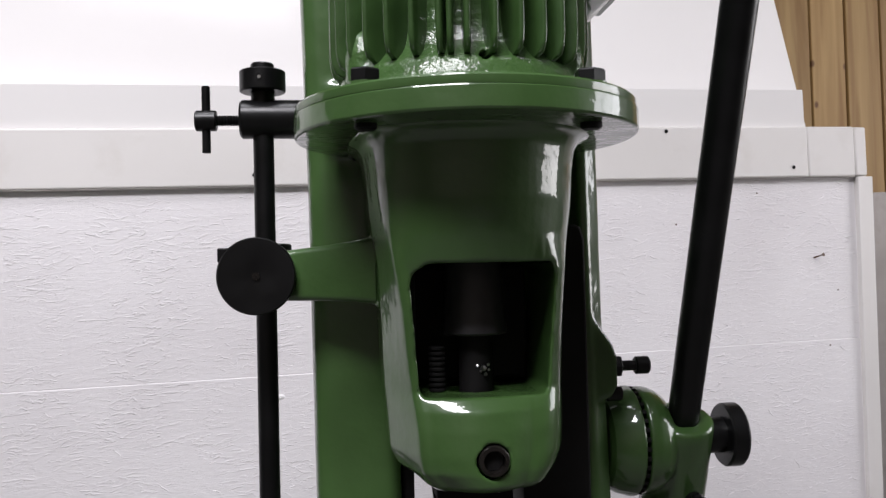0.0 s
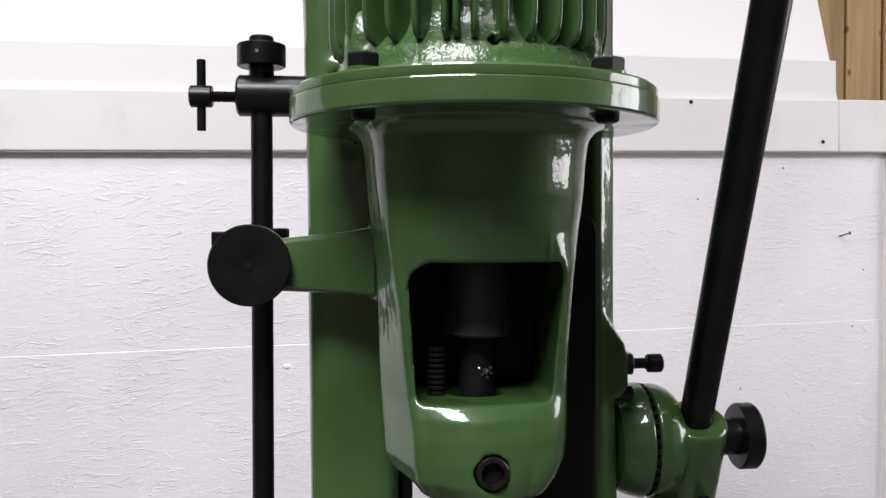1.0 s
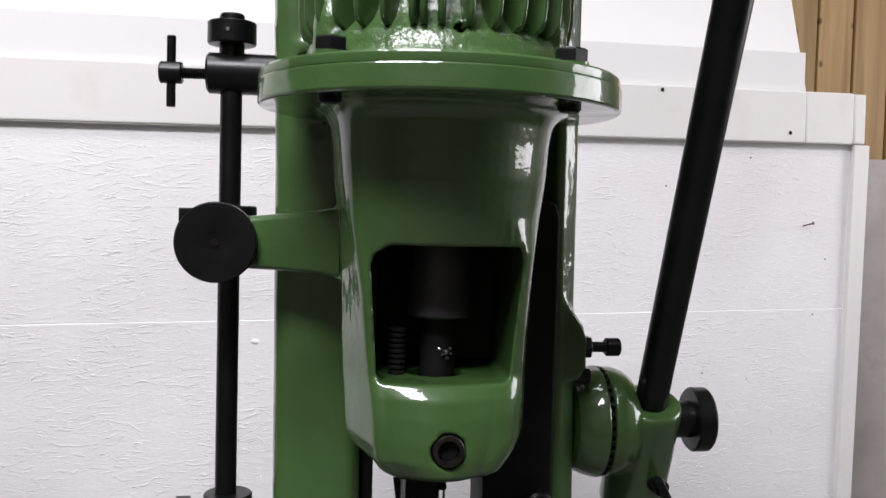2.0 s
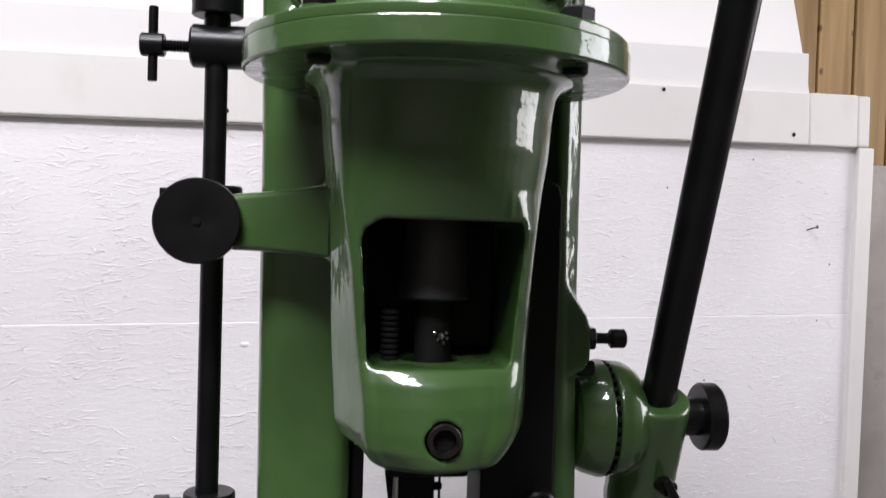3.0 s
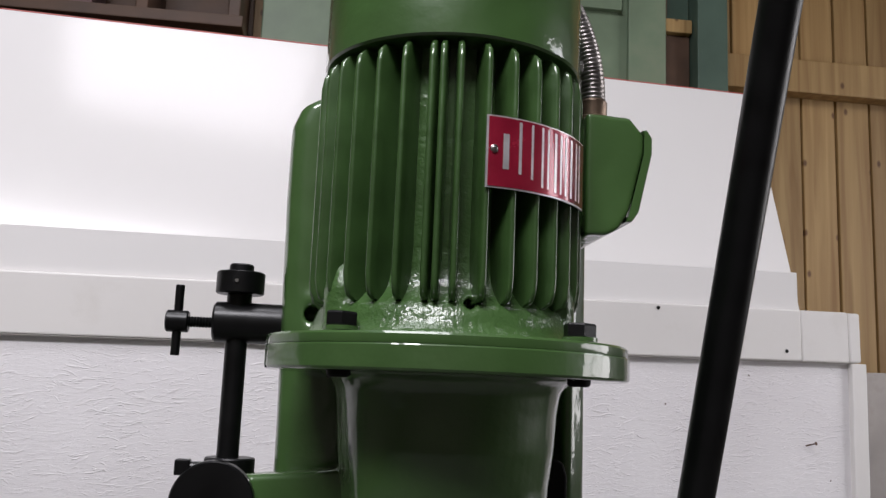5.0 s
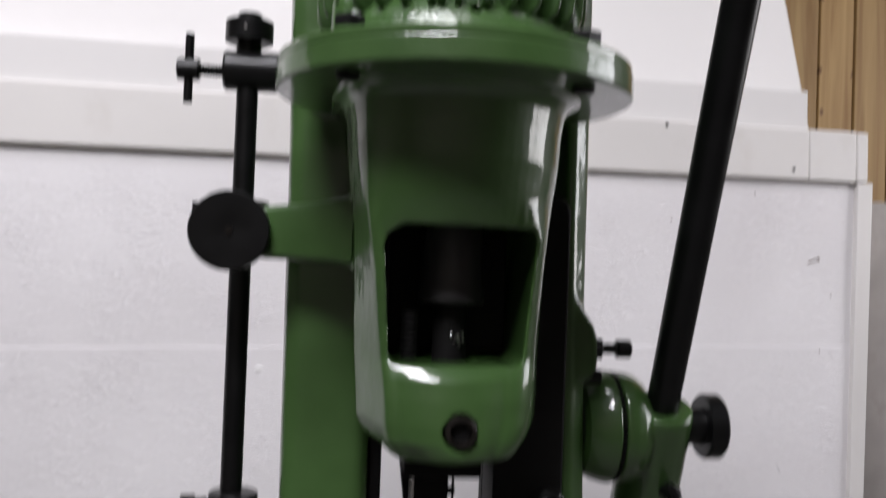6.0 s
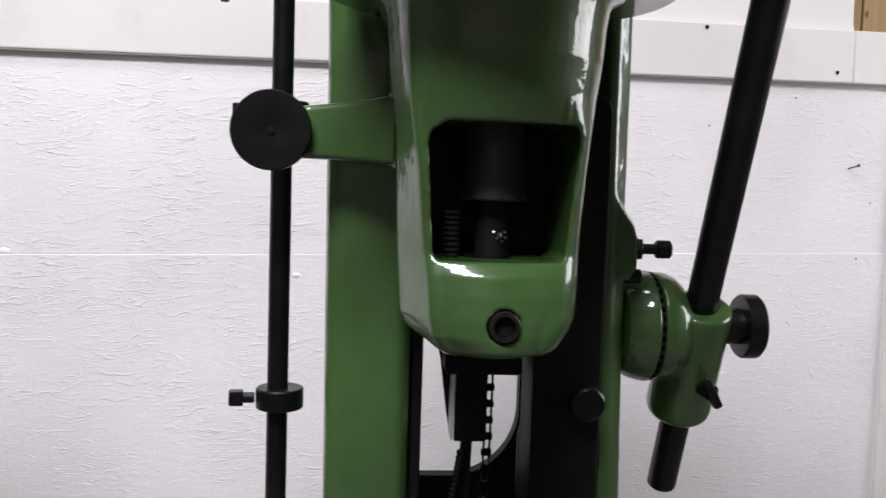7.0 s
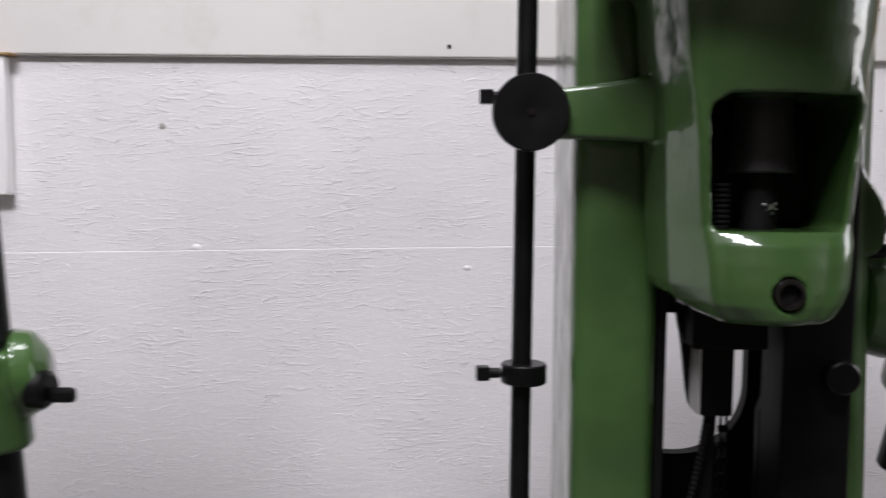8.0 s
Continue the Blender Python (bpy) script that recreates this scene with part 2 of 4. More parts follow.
    bp.inputs["Strength"].default_value, bp.inputs["Distance"].default_value = 0.15, 0.002
    L(n.outputs["Fac"], bp.inputs["Height"])
    L(bp.outputs["Normal"], b.inputs["Normal"])
    b.inputs["Roughness"].default_value = 0.55
    return m


OSB, PINE = osb_paint(), pine()


# ---- mesh helpers ----
def mesh_of(bm, name, mat, angle=20):
    me = bpy.data.meshes.new(name)
    bmesh.ops.recalc_face_normals(bm, faces=bm.faces)
    bm.to_mesh(me)
    bm.free()
    me.materials.append(mat)
    me.shade_smooth()
    me.set_sharp_from_angle(angle=radians(angle))
    return me


def part(name, bm, mat, parent=None, label="", angle=20, m=None):
    """One mesh object from a bmesh, under a thing or a part."""
    ob = new(name, mesh_of(bm, name, mat, angle))
    if parent:
        ob.parent = parent
    if m is not None:
        ob.matrix_basis = m
    if label:
        tagged(ob, label)
    return ob


def thing(name, label, category, m=None, group="", kind=""):
    ob = new(name)
    ob.empty_display_size = 0.05
    if m is not None:
        ob.matrix_basis = m
    return tagged(ob, label, category, group, kind)


def axis_pose(at, along):
    """A pose whose z runs along a direction."""
    q = Vector(along).to_track_quat("Z", "Y")
    return Matrix.Translation(at) @ q.to_matrix().to_4x4()


def lathe(bm, profile, m=Matrix(), seg=40):
    """A solid of revolution: (radius, height) pairs, closed at both ends, about z, placed by m."""
    rings = []
    for r, h in profile:
        rings.append([bm.verts.new(m @ Vector((r * math.cos(2 * math.pi * k / seg), r * math.sin(2 * math.pi * k / seg), h))) for k in range(seg)])
    for a, b in zip(rings, rings[1:]):
        for k in range(seg):
            bm.faces.new((a[k], a[(k + 1) % seg], b[(k + 1) % seg], b[k]))
    bm.faces.new(rings[0][::-1])
    bm.faces.new(rings[-1])
    return bm


def rod(bm, a, b, r, seg=28, chamfer=0.0008, r2=None):
    """A round bar from a to b with chamfered ends."""
    a, b = Vector(a), Vector(b)
    h, r2 = (b - a).length, r if r2 is None else r2
    c = min(chamfer, h / 3, r / 3)
    return lathe(bm, [(r - c, 0), (r, c), (r2, h - c), (r2 - c, h)], axis_pose(a, b - a), seg)


def box(bm, x0, x1, y0, y1, z0, z1, bevel=0.001, m=Matrix(), segments=2):
    g = bmesh.ops.create_cube(bm, size=1, matrix=m @ Matrix.Translation(((x0 + x1) / 2, (y0 + y1) / 2, (z0 + z1) / 2)) @ Matrix.Diagonal((x1 - x0, y1 - y0, z1 - z0, 1)))
    if bevel:
        edges = list({e for v in g["verts"] for e in v.link_edges})
        bmesh.ops.bevel(bm, geom=edges, offset=bevel, segments=segments, affect="EDGES", profile=0.5)
    return bm


def slab(bm, outline, y0, y1, bevel=0.0):
    """An outline of (x, z) pairs drawn out along y."""
    front = [bm.verts.new((x, y0, z)) for x, z in outline]
    back = [bm.verts.new((x, y1, z)) for x, z in outline]
    f = bm.faces.new(front)
    bm.faces.new(back[::-1])
    for k in range(len(outline)):
        j = (k + 1) % len(outline)
        bm.faces.new((front[j], front[k], back[k], back[j]))
    if bevel:
        bmesh.ops.bevel(bm, geom=list(f.edges), offset=bevel, segments=2, affect="EDGES", profile=0.5)
    return bm


def loft(bm, rings):
    made = [[bm.verts.new(p) for p in ring] for ring in rings]
    n = len(rings[0])
    for a, b in zip(made, made[1:]):
        for k in range(n):
            bm.faces.new((a[k], a[(k + 1) % n], b[(k + 1) % n], b[k]))
    bm.faces.new(made[0][::-1])
    bm.faces.new(made[-1])
    return bm


def cast(name, adds, cuts, voxel, rounds, mat, parent=None, label="", factor=0.5):
    """A casting: solids joined, others cut away, then every edge run soft."""
    def temp(bm):
        bmesh.ops.recalc_face_normals(bm, faces=bm.faces)
        me = bpy.data.meshes.new("temp")
        bm.to_mesh(me)
        bm.free()
        return new("temp", me)

    base, others = temp(adds[0]), []
    for bms, how in ((adds[1:], "UNION"), (cuts, "DIFFERENCE")):
        for bm in bms:
            other = temp(bm)
            others.append(other)
            mod = base.modifiers.new("b", "BOOLEAN")
            mod.operation, mod.object, mod.solver = how, other, "EXACT"
    rm = base.modifiers.new("r", "REMESH")
    rm.mode, rm.voxel_size, rm.use_smooth_shade = "VOXEL", voxel, True
    sm = base.modifiers.new("s", "SMOOTH")
    sm.factor, sm.iterations = factor, rounds
    bpy.context.view_layer.update()
    me = bpy.data.meshes.new_from_object(base.evaluated_get(bpy.context.evaluated_depsgraph_get()))
    me.name = name
    for o in (base, *others):
        old = o.data
        bpy.data.objects.remove(o)
        bpy.data.meshes.remove(old)
    me.materials.clear()
    me.materials.append(mat)
    me.shade_smooth()
    ob = new(name, me)
    if parent:
        ob.parent = parent
    if label:
        tagged(ob, label)
    return ob


def B():
    return bmesh.new()


def ribbed_tube(points, r0, r1, pitch, seg=20):
    """A hose or close coil: a round tube along points whose wall swells at every turn."""
    bm, rings = B(), []
    pts = [Vector(p) for p in points]
    for a, b in zip(pts, pts[1:]):
        n = max(1, round((b - a).length / pitch))
        for k in range(n):
            for s, r in ((0.0, r0), (0.3, r1), (0.65, r1), (0.95, r0)):
                m = axis_pose(a.lerp(b, (k + s) / n), b - a)
                rings.append([m @ Vector((r * math.cos(2 * math.pi * i / seg), r * math.sin(2 * math.pi * i / seg), 0)) for i in range(seg)])
    return loft(bm, rings)


def hexhead(bm, at, along, across, height, seg=6):
    r = across / math.sqrt(3)
    return lathe(bm, [(r, 0), (r, height * 0.85), (r * 0.9, height)], axis_pose(at, along), seg)


# ---- the room ----
def room():
    # out of view; dark so little light bounces up onto the enamel
    floor = part("floor", box(B(), -3.0, 2.7, -3.1, 1.9, -0.1, 0.0, 0), CONCRETE)
    tagged(floor, "unseen concrete workshop floor, kept dark to limit bounce", "floor", kind="structure")
    # ceiling with two roof lights
    bm = B()
    xs, ys = (-3.1, -1.40, 0.12, 2.7), (-3.1, -1.82, -1.08, -0.41, 0.11, 1.9)
    for i in range(3):
        for j in range(5):
            if i == 1 and j in (1, 3):
                continue
            box(bm, xs[i], xs[i + 1], ys[j], ys[j + 1], 3.3, 3.38, 0)
    tagged(part("ceiling", bm, PLASTER), "aged boarded ceiling with two roof lights", "ceiling", kind="structure")

    def holed(name, label, length, hole, m):
        bm = B()
        a, b, c, d = hole
        for x0, x1, z0, z1 in ((0, a, 0, 3.3), (b, length, 0, 3.3), (a, b, 0, c), (a, b, d, 3.3)):
            if x1 > x0:
                box(bm, x0, x1, -0.08, 0, z0, z1, 0)
        tagged(part(name, bm, PLASTER, m=m), label, "wall", kind="structure")

    tagged(part("wall_south", box(B(), -3.1, 2.7, -3.12, -3.02, 0, 3.3, 0), PLASTER), "aged board-lined workshop wall", "wall", kind="structure")
    holed("wall_east", "aged board-lined wall with a window", 5.0, (2.58, 3.82, 1.13, 2.67), pose(2.62, -3.1, 0, 0, 0, 90))
    f = thing("window_1", "white painted window with glazing bars", "window", pose(2.575, 0.1, 1.9), kind="structure")
    for y0, y1, z0, z1 in ((-0.65, -0.6, -0.80, 0.80), (0.6, 0.65, -0.80, 0.80), (-0.599, 0.599, 0.75, 0.80), (-0.599, 0.599, -0.80, -0.75)):
        part("frame_bar", box(B(), 0, 0.04, y0, y1, z0, z1, 0.003), WHITE, f)
    for y in (-0.2, 0.2):
        part("glazing_bar", box(B(), 0.004, 0.03, y - 0.014, y + 0.014, -0.749, 0.749, 0.002), WHITE, f)
    part("glazing_bar", box(B(), 0.006, 0.028, -0.599, 0.599, 0.09, 0.12, 0.002), WHITE, f)
    tagged(part("wall_west", box(B(), -3.1, -3.0, -3.1, 1.9, 0, 3.3, 0), PLASTER), "aged board-lined workshop wall", "wall", kind="structure")


room()

# ---- the white partition ----
WALL = Matrix.Translation((-0.0954, 0.8374, 1.35)) @ pose(0, 0, 0, 0, -0.95, 6.5) @ Matrix.Translation((0, 0, -1.35))
RAIL_Z0, RAIL_Z1, SEAM = 1.4138, 1.5095, 1.101


def partition():
    w = thing("wall_north", "white painted strand board partition with a top rail", "wall", WALL, kind="structure")
    part("strand_board", box(B(), -2.6, 1.003, 0, 0.018, SEAM + 0.0002, RAIL_Z1 - 0.004, 0.0006), OSB, w, "upper strand board sheet, painted white")
    part("strand_board", box(B(), -2.6, 1.003, -0.0020, 0.019, 0.06, SEAM - 0.0002, 0.0014, segments=1), OSB, w, "lower strand board sheet, painted white")
    part("edge_board", box(B(), 0.0, 0.032, -0.0115, 0.045, -1.355, -0.001, 0.002), CREAM, w, "white painted upright edge board", m=Matrix.Translation((1.0045, 0, RAIL_Z0)) @ pose(0, 0, 0, 0, 1.2, 0))
    part("top_rail", box(B(), -2.6, 0.8955, -0.0125, 0.0445, RAIL_Z0, RAIL_Z1, 0.003), CREAM, w, "white painted timber rail with small chips")
    part("top_rail", box(B(), 0.8965, 0.9985, -0.0122, 0.0445, RAIL_Z0 - 0.0005, RAIL_Z1, 0.003), CREAM, w, "short grubby white piece of the rail")
    part("rail_end", box(B(), 1.0, 1.026, -0.0115, 0.0445, RAIL_Z0, RAIL_Z1 - 0.001, 0.004), CREAM, w, "white painted end block of the rail")
    # grey strip that paints the shadow band along the rail's underside
    part("rail_shade_strip", box(B(), -2.6, 0.998, -0.0110, -0.0025, RAIL_Z0 - 0.0020, RAIL_Z0 - 0.0007, 0.0004), GREYBOARD, w, "grey strip added as the shade under the rail")
    part("kick_board", box(B(), -2.6, 0.97, -0.004, 0.045, 0.0, 0.058, 0.002), WHITE, w)
    part("back_board", box(B(), -2.6, 1.003, 0.0205, 0.044, 0.06, RAIL_Z0 - 0.002, 0), WHITE, w)
    # raised strands that show through the paint
    bm = B()
    rnd = random.Random(4)
    for _ in range(1900):
        u, v = rnd.uniform(-0.95, 0.985), rnd.uniform(0.72, RAIL_Z0 - 0.004)
        if abs(v - SEAM) < 0.004 or math.sin(u * 9 + 2 * math.sin(v * 7)) * math.sin(v * 13 + u * 3) < rnd.uniform(-1.1, 0.5):
            continue
        a = math.radians(rnd.gauss(6, 13) if rnd.random() < 0.85 else rnd.uniform(-60, 60))
        ln, wd, h, bow = rnd.uniform(0.006, 0.030), rnd.uniform(0.0007, 0.0017), rnd.uniform(0.0003, 0.0009), rnd.uniform(-0.0025, 0.0025)
        ca, sa = math.cos(a), math.sin(a)
        pts = [(-ln / 2, 0), (-ln / 6, bow - wd), (ln / 6, bow - wd * 0.8), (ln / 2, 0), (ln / 6, bow + wd * 0.5), (-ln / 6, bow + wd * 0.6)]
        y = 0.0002 if v > SEAM else -0.0018
        base = [bm.verts.new((u + x * ca - z * sa, y, v + x * sa + z * ca)) for x, z in pts]
        top = [bm.verts.new((u + x * ca - bow * sa, y - 0.0002 - h, v + x * sa + bow * ca)) for x in (-ln / 7, ln / 7)]
        for ring_of in ((0, 1, 6), (1, 2, 7, 6), (2, 3, 7), (3, 4, 7), (4, 5, 6, 7), (5, 0, 6)):
            bm.faces.new([(base + top)[k] for k in ring_of])
    tagged(part("raised_strands", bm, OSB, w, "raised wood strands under white paint", angle=80), kind="stuff")
    # nails and screw heads
    for u, v, y in ((0.8626, 1.4317, -0.0130), (0.6016, 1.501, -0.0130), (-0.1394, 1.4313, -0.0130)):
        part("screw_head", lathe(B(), [(0.0032, 0), (0.0036, 0.0006), (0.002, 0.0012)], Matrix.Translation((u, y, v)) @ pose(0, 0, 0, 90), 14), DARK, w)
    for u, v in ((0.955, 1.195), (0.79, 1.385), (0.62, 1.33), (0.70, 0.985), (0.93, 1.09), (0.31, 1.21)):
        part("dark_speck", lathe(B(), [(0.0018, 0), (0.0016, 0.0005), (0.0008, 0.0008)], Matrix.Translation((u, 0.0002 if v > SEAM else -0.0018, v)) @ pose(0, 0, 0, 90), 9), BROWN, w)
    part("nail", rod(rod(B(), (0.905, 0.002, 1.258), (0.910, -0.022, 1.264), 0.0013, 10), (0.910, -0.022, 1.264), (0.9103, -0.0235, 1.2642), 0.0034, 12), BROWN, w, "bent rusty nail")
    part("screw_head", lathe(B(), [(0.005, 0), (0.005, 0.0008), (0.003, 0.0014)], Matrix.Translation((-0.6044, 0.0005, 1.302)) @ pose(0, 0, 0, 90), 14), GREYBOARD, w)
    part("paint_blob", lathe(B(), [(0.008, 0), (0.006, 0.001), (0.003, 0.0018)], Matrix.Translation((-0.1094, -0.0018, 1.065)) @ pose(0, 0, 0, 90) @ Matrix.Diagonal((1, 0.6, 1, 1)), 14), WHITE, w)
    part("paint_blob", lathe(B(), [(0.009, 0), (0.006, 0.001), (0.003, 0.0018)], Matrix.Translation((-0.5554, -0.0004, 1.105)) @ pose(0, 0, 0, 90) @ Matrix.Diagonal((1, 0.7, 1, 1)), 14), WHITE, w)
    # strip above the rail
    tagged(part("backing_strip", box(B(), -2.6, 0.897, -0.004, 0.010, RAIL_Z1, 1.582, 0.0015), LAMINATE, w), "smooth white strip above the rail")
    # leaning sheet
    lean = thing("leaning_board", "large smooth white sheet with a red edge, leaning back", "board", WALL @ Matrix.Translation((0, 0.012, 1.511)) @ pose(0, 0, 0, -16.5))
    part("sheet", box(B(), -2.2, 0.912, 0, 0.012, 0.0, 0.497, 0.001), LAMINATE, lean)
    part("edging", box(B(), -2.2, 0.912, 0, 0.0125, 0.4975, 0.5, 0.0008), REDEDGE, lean, "thin red edge strip")


partition()


def block_on_wall():
    b = thing("wooden_block", "white painted block with bare wood patches on the wall", "block", WALL)
    part("body", box(B(), -0.90, -0.836, -0.028, -0.0012, 1.193, 1.4093, 0.003), WHITE, b)
    part("cap", box(B(), -0.90, -0.823, -0.032, -0.0012, 1.4095, 1.4133, 0.001), PINE, b, "bare wood cap")


block_on_wall()


# ---- timber wall and things behind ----
def timber_wall():
    w = thing("timber_wall", "vertical pine boards with dark gaps", "wall", pose(0, 1.70, 0), kind="structure")
    part("backing", box(B(), -3.0, 2.62, 0.022, 0.06, 0, 3.3, 0), DARK, w)
    shape = mesh_of(box(B(), 0, 0.1005, 0, 0.02, 0, 3.3, 0.003), "plank", PINE)
    x = -3.029
    while x < 2.5:
        ob = new("plank", shape)
        ob.parent, ob.location = w, (x + 0.0008, 0.002 * ((x * 31) % 1), 0)
        x += 0.107
    part("rail", box(B(), 0.975, 2.6, -0.055, -0.001, 2.235, 2.335, 0.004), PINE, w, "horizontal pine rail")


timber_wall()


def behind():
    gb = thing("grey_board", "stained grey board standing behind the partition", "board", pose(1.06, 1.28, 0, 0, -1.5, 3))
    part("sheet", box(B(), 0, 1.2, 0, 0.025, 0.032, 1.425, 0.004), GREYBOARD, gb)
    part("foot", box(B(), 0.0, 1.2, -0.02, 0.06, -0.002, 0.031, 0.004), GREYBOARD, gb)
    s = thing("green_shutter", "sage green painted wooden shutter with ledges", "shutter", pose(0, 1.60, 0))
    for x0 in (-0.31, 0.06, 0.43):
        part("board", box(B(), x0, x0 + 0.366, 0, 0.03, 2.0, 3.2, 0.004), SAGE, s)
    for z in (2.40, 2.66):
        part("ledge", box(B(), -0.20, 0.66, -0.022, -0.001, z, z + 0.06, 0.003), SAGE, s)
    part("stile", box(B(), 0.68, 0.785, -0.02, -0.001, 2.0, 3.2, 0.003), SAGE, s)
    p = thing("green_post", "dark green painted timber post", "post", pose(0, 1.60, 0))
    part("shaft", box(B(), 0.883, 0.972, -0.01, 0.06, 0, 3.29, 0.004), SAGEDARK, p)
    f = thing("wood_frame", "small brown timber window frame", "window frame", pose(0, 1.62, 0))
    part("sill", box(B(), 0.79, 0.88, 0, 0.05, 2.37, 2.41, 0.003), PINE, f)
    part("jamb", box(B(), 0.79, 0.806, 0, 0.05, 2.411, 3.2, 0.002), BROWN, f)
    part("pane", box(B(), 0.807, 0.88, 0.03, 0.034, 2.411, 3.2, 0), SAGEDARK, f, "dark glass pane")
    part("panel", box(B(), 0.79, 0.88, 0.02, 0.05, 2.0, 2.369, 0.002), BROWN, f)
    h = thing("brown_shelf", "dark brown timber shelf with boards", "shelf", pose(0, 1.45, 0))
    part("board", box(B(), -1.9, -0.34, 0, 0.22, 2.20, 2.23, 0.003), BROWN, h)
    for x in (-1.88, -1.1, -0.6, -0.38):
        part("upright", box(B(), x, x + 0.03, 0.02, 0.22, 2.231, 2.9, 0.003), BROWN, h)
    part("back", box(B(), -1.9, -0.34, 0.222, 0.24, 0.0, 2.9, 0.002), BROWN, h)
    r = thing("red_box", "small crimson box on the shelf", "box", pose(-0.985, 1.50, 2.231))
    part("carton", box(B(), -0.05, 0.05, 0, 0.12, 0, 0.16, 0.002), CRIMSON, r)
    d = thing("brown_box", "dusty brown box on the shelf", "box", pose(-0.80, 1.50, 2.231))
    part("carton", box(B(), -0.11, 0.09, 0, 0.12, 0, 0.14, 0.004), DUSTY, d)


behind()


# ---- the mortiser ----
MACHINE = thing("chain_mortiser", "green enamelled floor-standing chain mortiser with black fittings", "machine")


def column():
    left = loft(B(), [[(xl + 0.012, 0.085, z), (-0.055, 0.085, z), (-0.047, 0.093, z), (-0.047, 0.24, z), (xl, 0.24, z), (xl, 0.10, z), (xl + 0.003, 0.09, z)] for xl, z in ((-0.116, 0.02), (-0.118, 0.95), (-0.121, 1.32), (-0.125, 1.50), (-0.1245, 1.560), (-0.118, 1.577), (-0.105, 1.585))])
    section = ((0.1105, 0.0975), (0.1115, 0.0875), (0.1140, 0.0850), (0.1190, 0.0853), (0.1222, 0.0868), (0.1342, 0.0985), (0.1360, 0.1020), (0.1365, 0.1080), (0.1365, 0.24), (0.1105, 0.24))
    right = loft(B(), [[(0.1235 + wide + (x - 0.1235) * k + (wide if x > 0.12 else 0), 0.17 + (y - 0.17) * k, z) for x, y in section] for k, wide, z in ((1, 0.004, 0.02), (1, 0.0016, 0.95), (1, -0.0018, 1.22), (1, -0.0026, 1.572), (0.9, -0.0026, 1.585))])
    top = box(B(), -0.10, 0.125, 0.13, 0.238, 1.12, 1.583, 0.02)
    low = box(B(), -0.10, 0.125, 0.12, 0.238, 0.02, 0.86, 0.02)
    ear = loft(B(), [[(-0.120 + 0.035 * (1 + math.cos(a)) , 0.10 + 0.02 * math.sin(a), z) for a in [2 * math.pi * k / 20 for k in range(20)]] for z in (1.36, 1.42)])
    lug = slab(B(), [(0.112, 1.230), (0.124, 1.215), (0.132, 1.203), (0.1390, 1.193), (0.1420, 1.182), (0.1420, 1.157), (0.135, 1.147), (0.112, 1.145)], 0.088, 0.150)
    foot = box(B(), -0.20, 0.21, 0.02, 0.34, 0.0, 0.06, 0.015)
    cast("column", [left, right, top, low, ear, lug, foot], [rod(B(), (-0.098, 0.06, 1.404), (-0.098, 0.11, 1.404), 0.0065, 20)], 0.003, 4, GREEN, MACHINE, "green enamelled cast column")


column()


def slide():
    part("web_plate", box(B(), -0.05, 0.116, 0.118, 0.128, 1.092, 1.56, 0.002), DARK, MACHINE, "black oily back plate")
    part("gib_strip", box(B(), -0.0465, -0.036, 0.10, 0.128, 0.87, 1.30, 0.002), DARK, MACHINE, "black oily guide strip")
    arc = [(-0.052, 0.80), (0.112, 0.80), (0.112, 1.10), (0.064, 1.10)]
    arc += [(0.0 + 0.064 * math.cos(a), 1.010 + 0.066 * math.sin(a)) for a in [math.radians(-k * 7.5) for k in range(13)]] + [(-0.052, 0.944)]
    part("bridge", slab(B(), arc, 0.190, 0.205), DARK, MACHINE, "black curved bridge across the back of the column")
    s = slab(B(), [(0.052, 0.86), (0.109, 0.86), (0.109, 1.285), (0.106, 1.295), (0.101, 1.298), (0.066, 1.298), (0.052, 1.29)], 0.066, 0.117, 0.002)
    plate = part("slide_plate", s, DARK, MACHINE, "black oily slide plate")
    part("guard", slab(B(), [(0.052, 0.80), (0.085, 0.80), (0.085, 1.031), (0.066, 1.031), (0.058, 1.022), (0.052, 1.005)], 0.1185, 0.130, 0.002), DARK, plate, "thin dark guard with a rounded corner")
    part("pin", rod(B(), (0.0955, 0.050, 1.050), (0.0955, 0.066, 1.050), 0.014, 28, 0.002), BLACK, plate)


slide()


def ring(z, xlb, xlf, xrf, xrb, yf, bulge, yb=0.075, rc=0.62):
    """One level of the head: straight back, flanks that run forward, a bowed front."""
    a, b = Vector((xlb, yb)), Vector((xlb, -0.005))
    c, d = Vector((xlf, yf)), Vector((xrf, yf))
    e, f = Vector((xrb, -0.005)), Vector((xrb, yb))
    pts = [a.lerp(b, k / 6) for k in range(6)]
    p1, p2 = b.lerp(c, rc), c.lerp(d, 0.16 if rc < 0.7 else 0.07)
    pts += [b.lerp(p1, k / 5) for k in range(5)]
    pts += [p1.lerp(c, s).lerp(c.lerp(p2, s), s) for s in [k / 6 for k in range(6)]]
    q1, q2 = c.lerp(d, 0.80), d.lerp(e, 0.55)
    for k in range(14):
        s = k / 14
        p = p2.lerp(q1, s)
        pts.append(Vector((p.x, p.y - bulge * 4 * s * (1 - s))))
    pts += [q1.lerp(d, s).lerp(d.lerp(q2, s), s) for s in [k / 6 for k in range(6)]]
    pts += [q2.lerp(e, k / 5) for k in range(5)]
    pts += [e.lerp(f, k / 6) for k in range(6)]
    pts += [f.lerp(a, k / 8) for k in range(8)]
    return [(p.x, p.y, z) for p in pts]


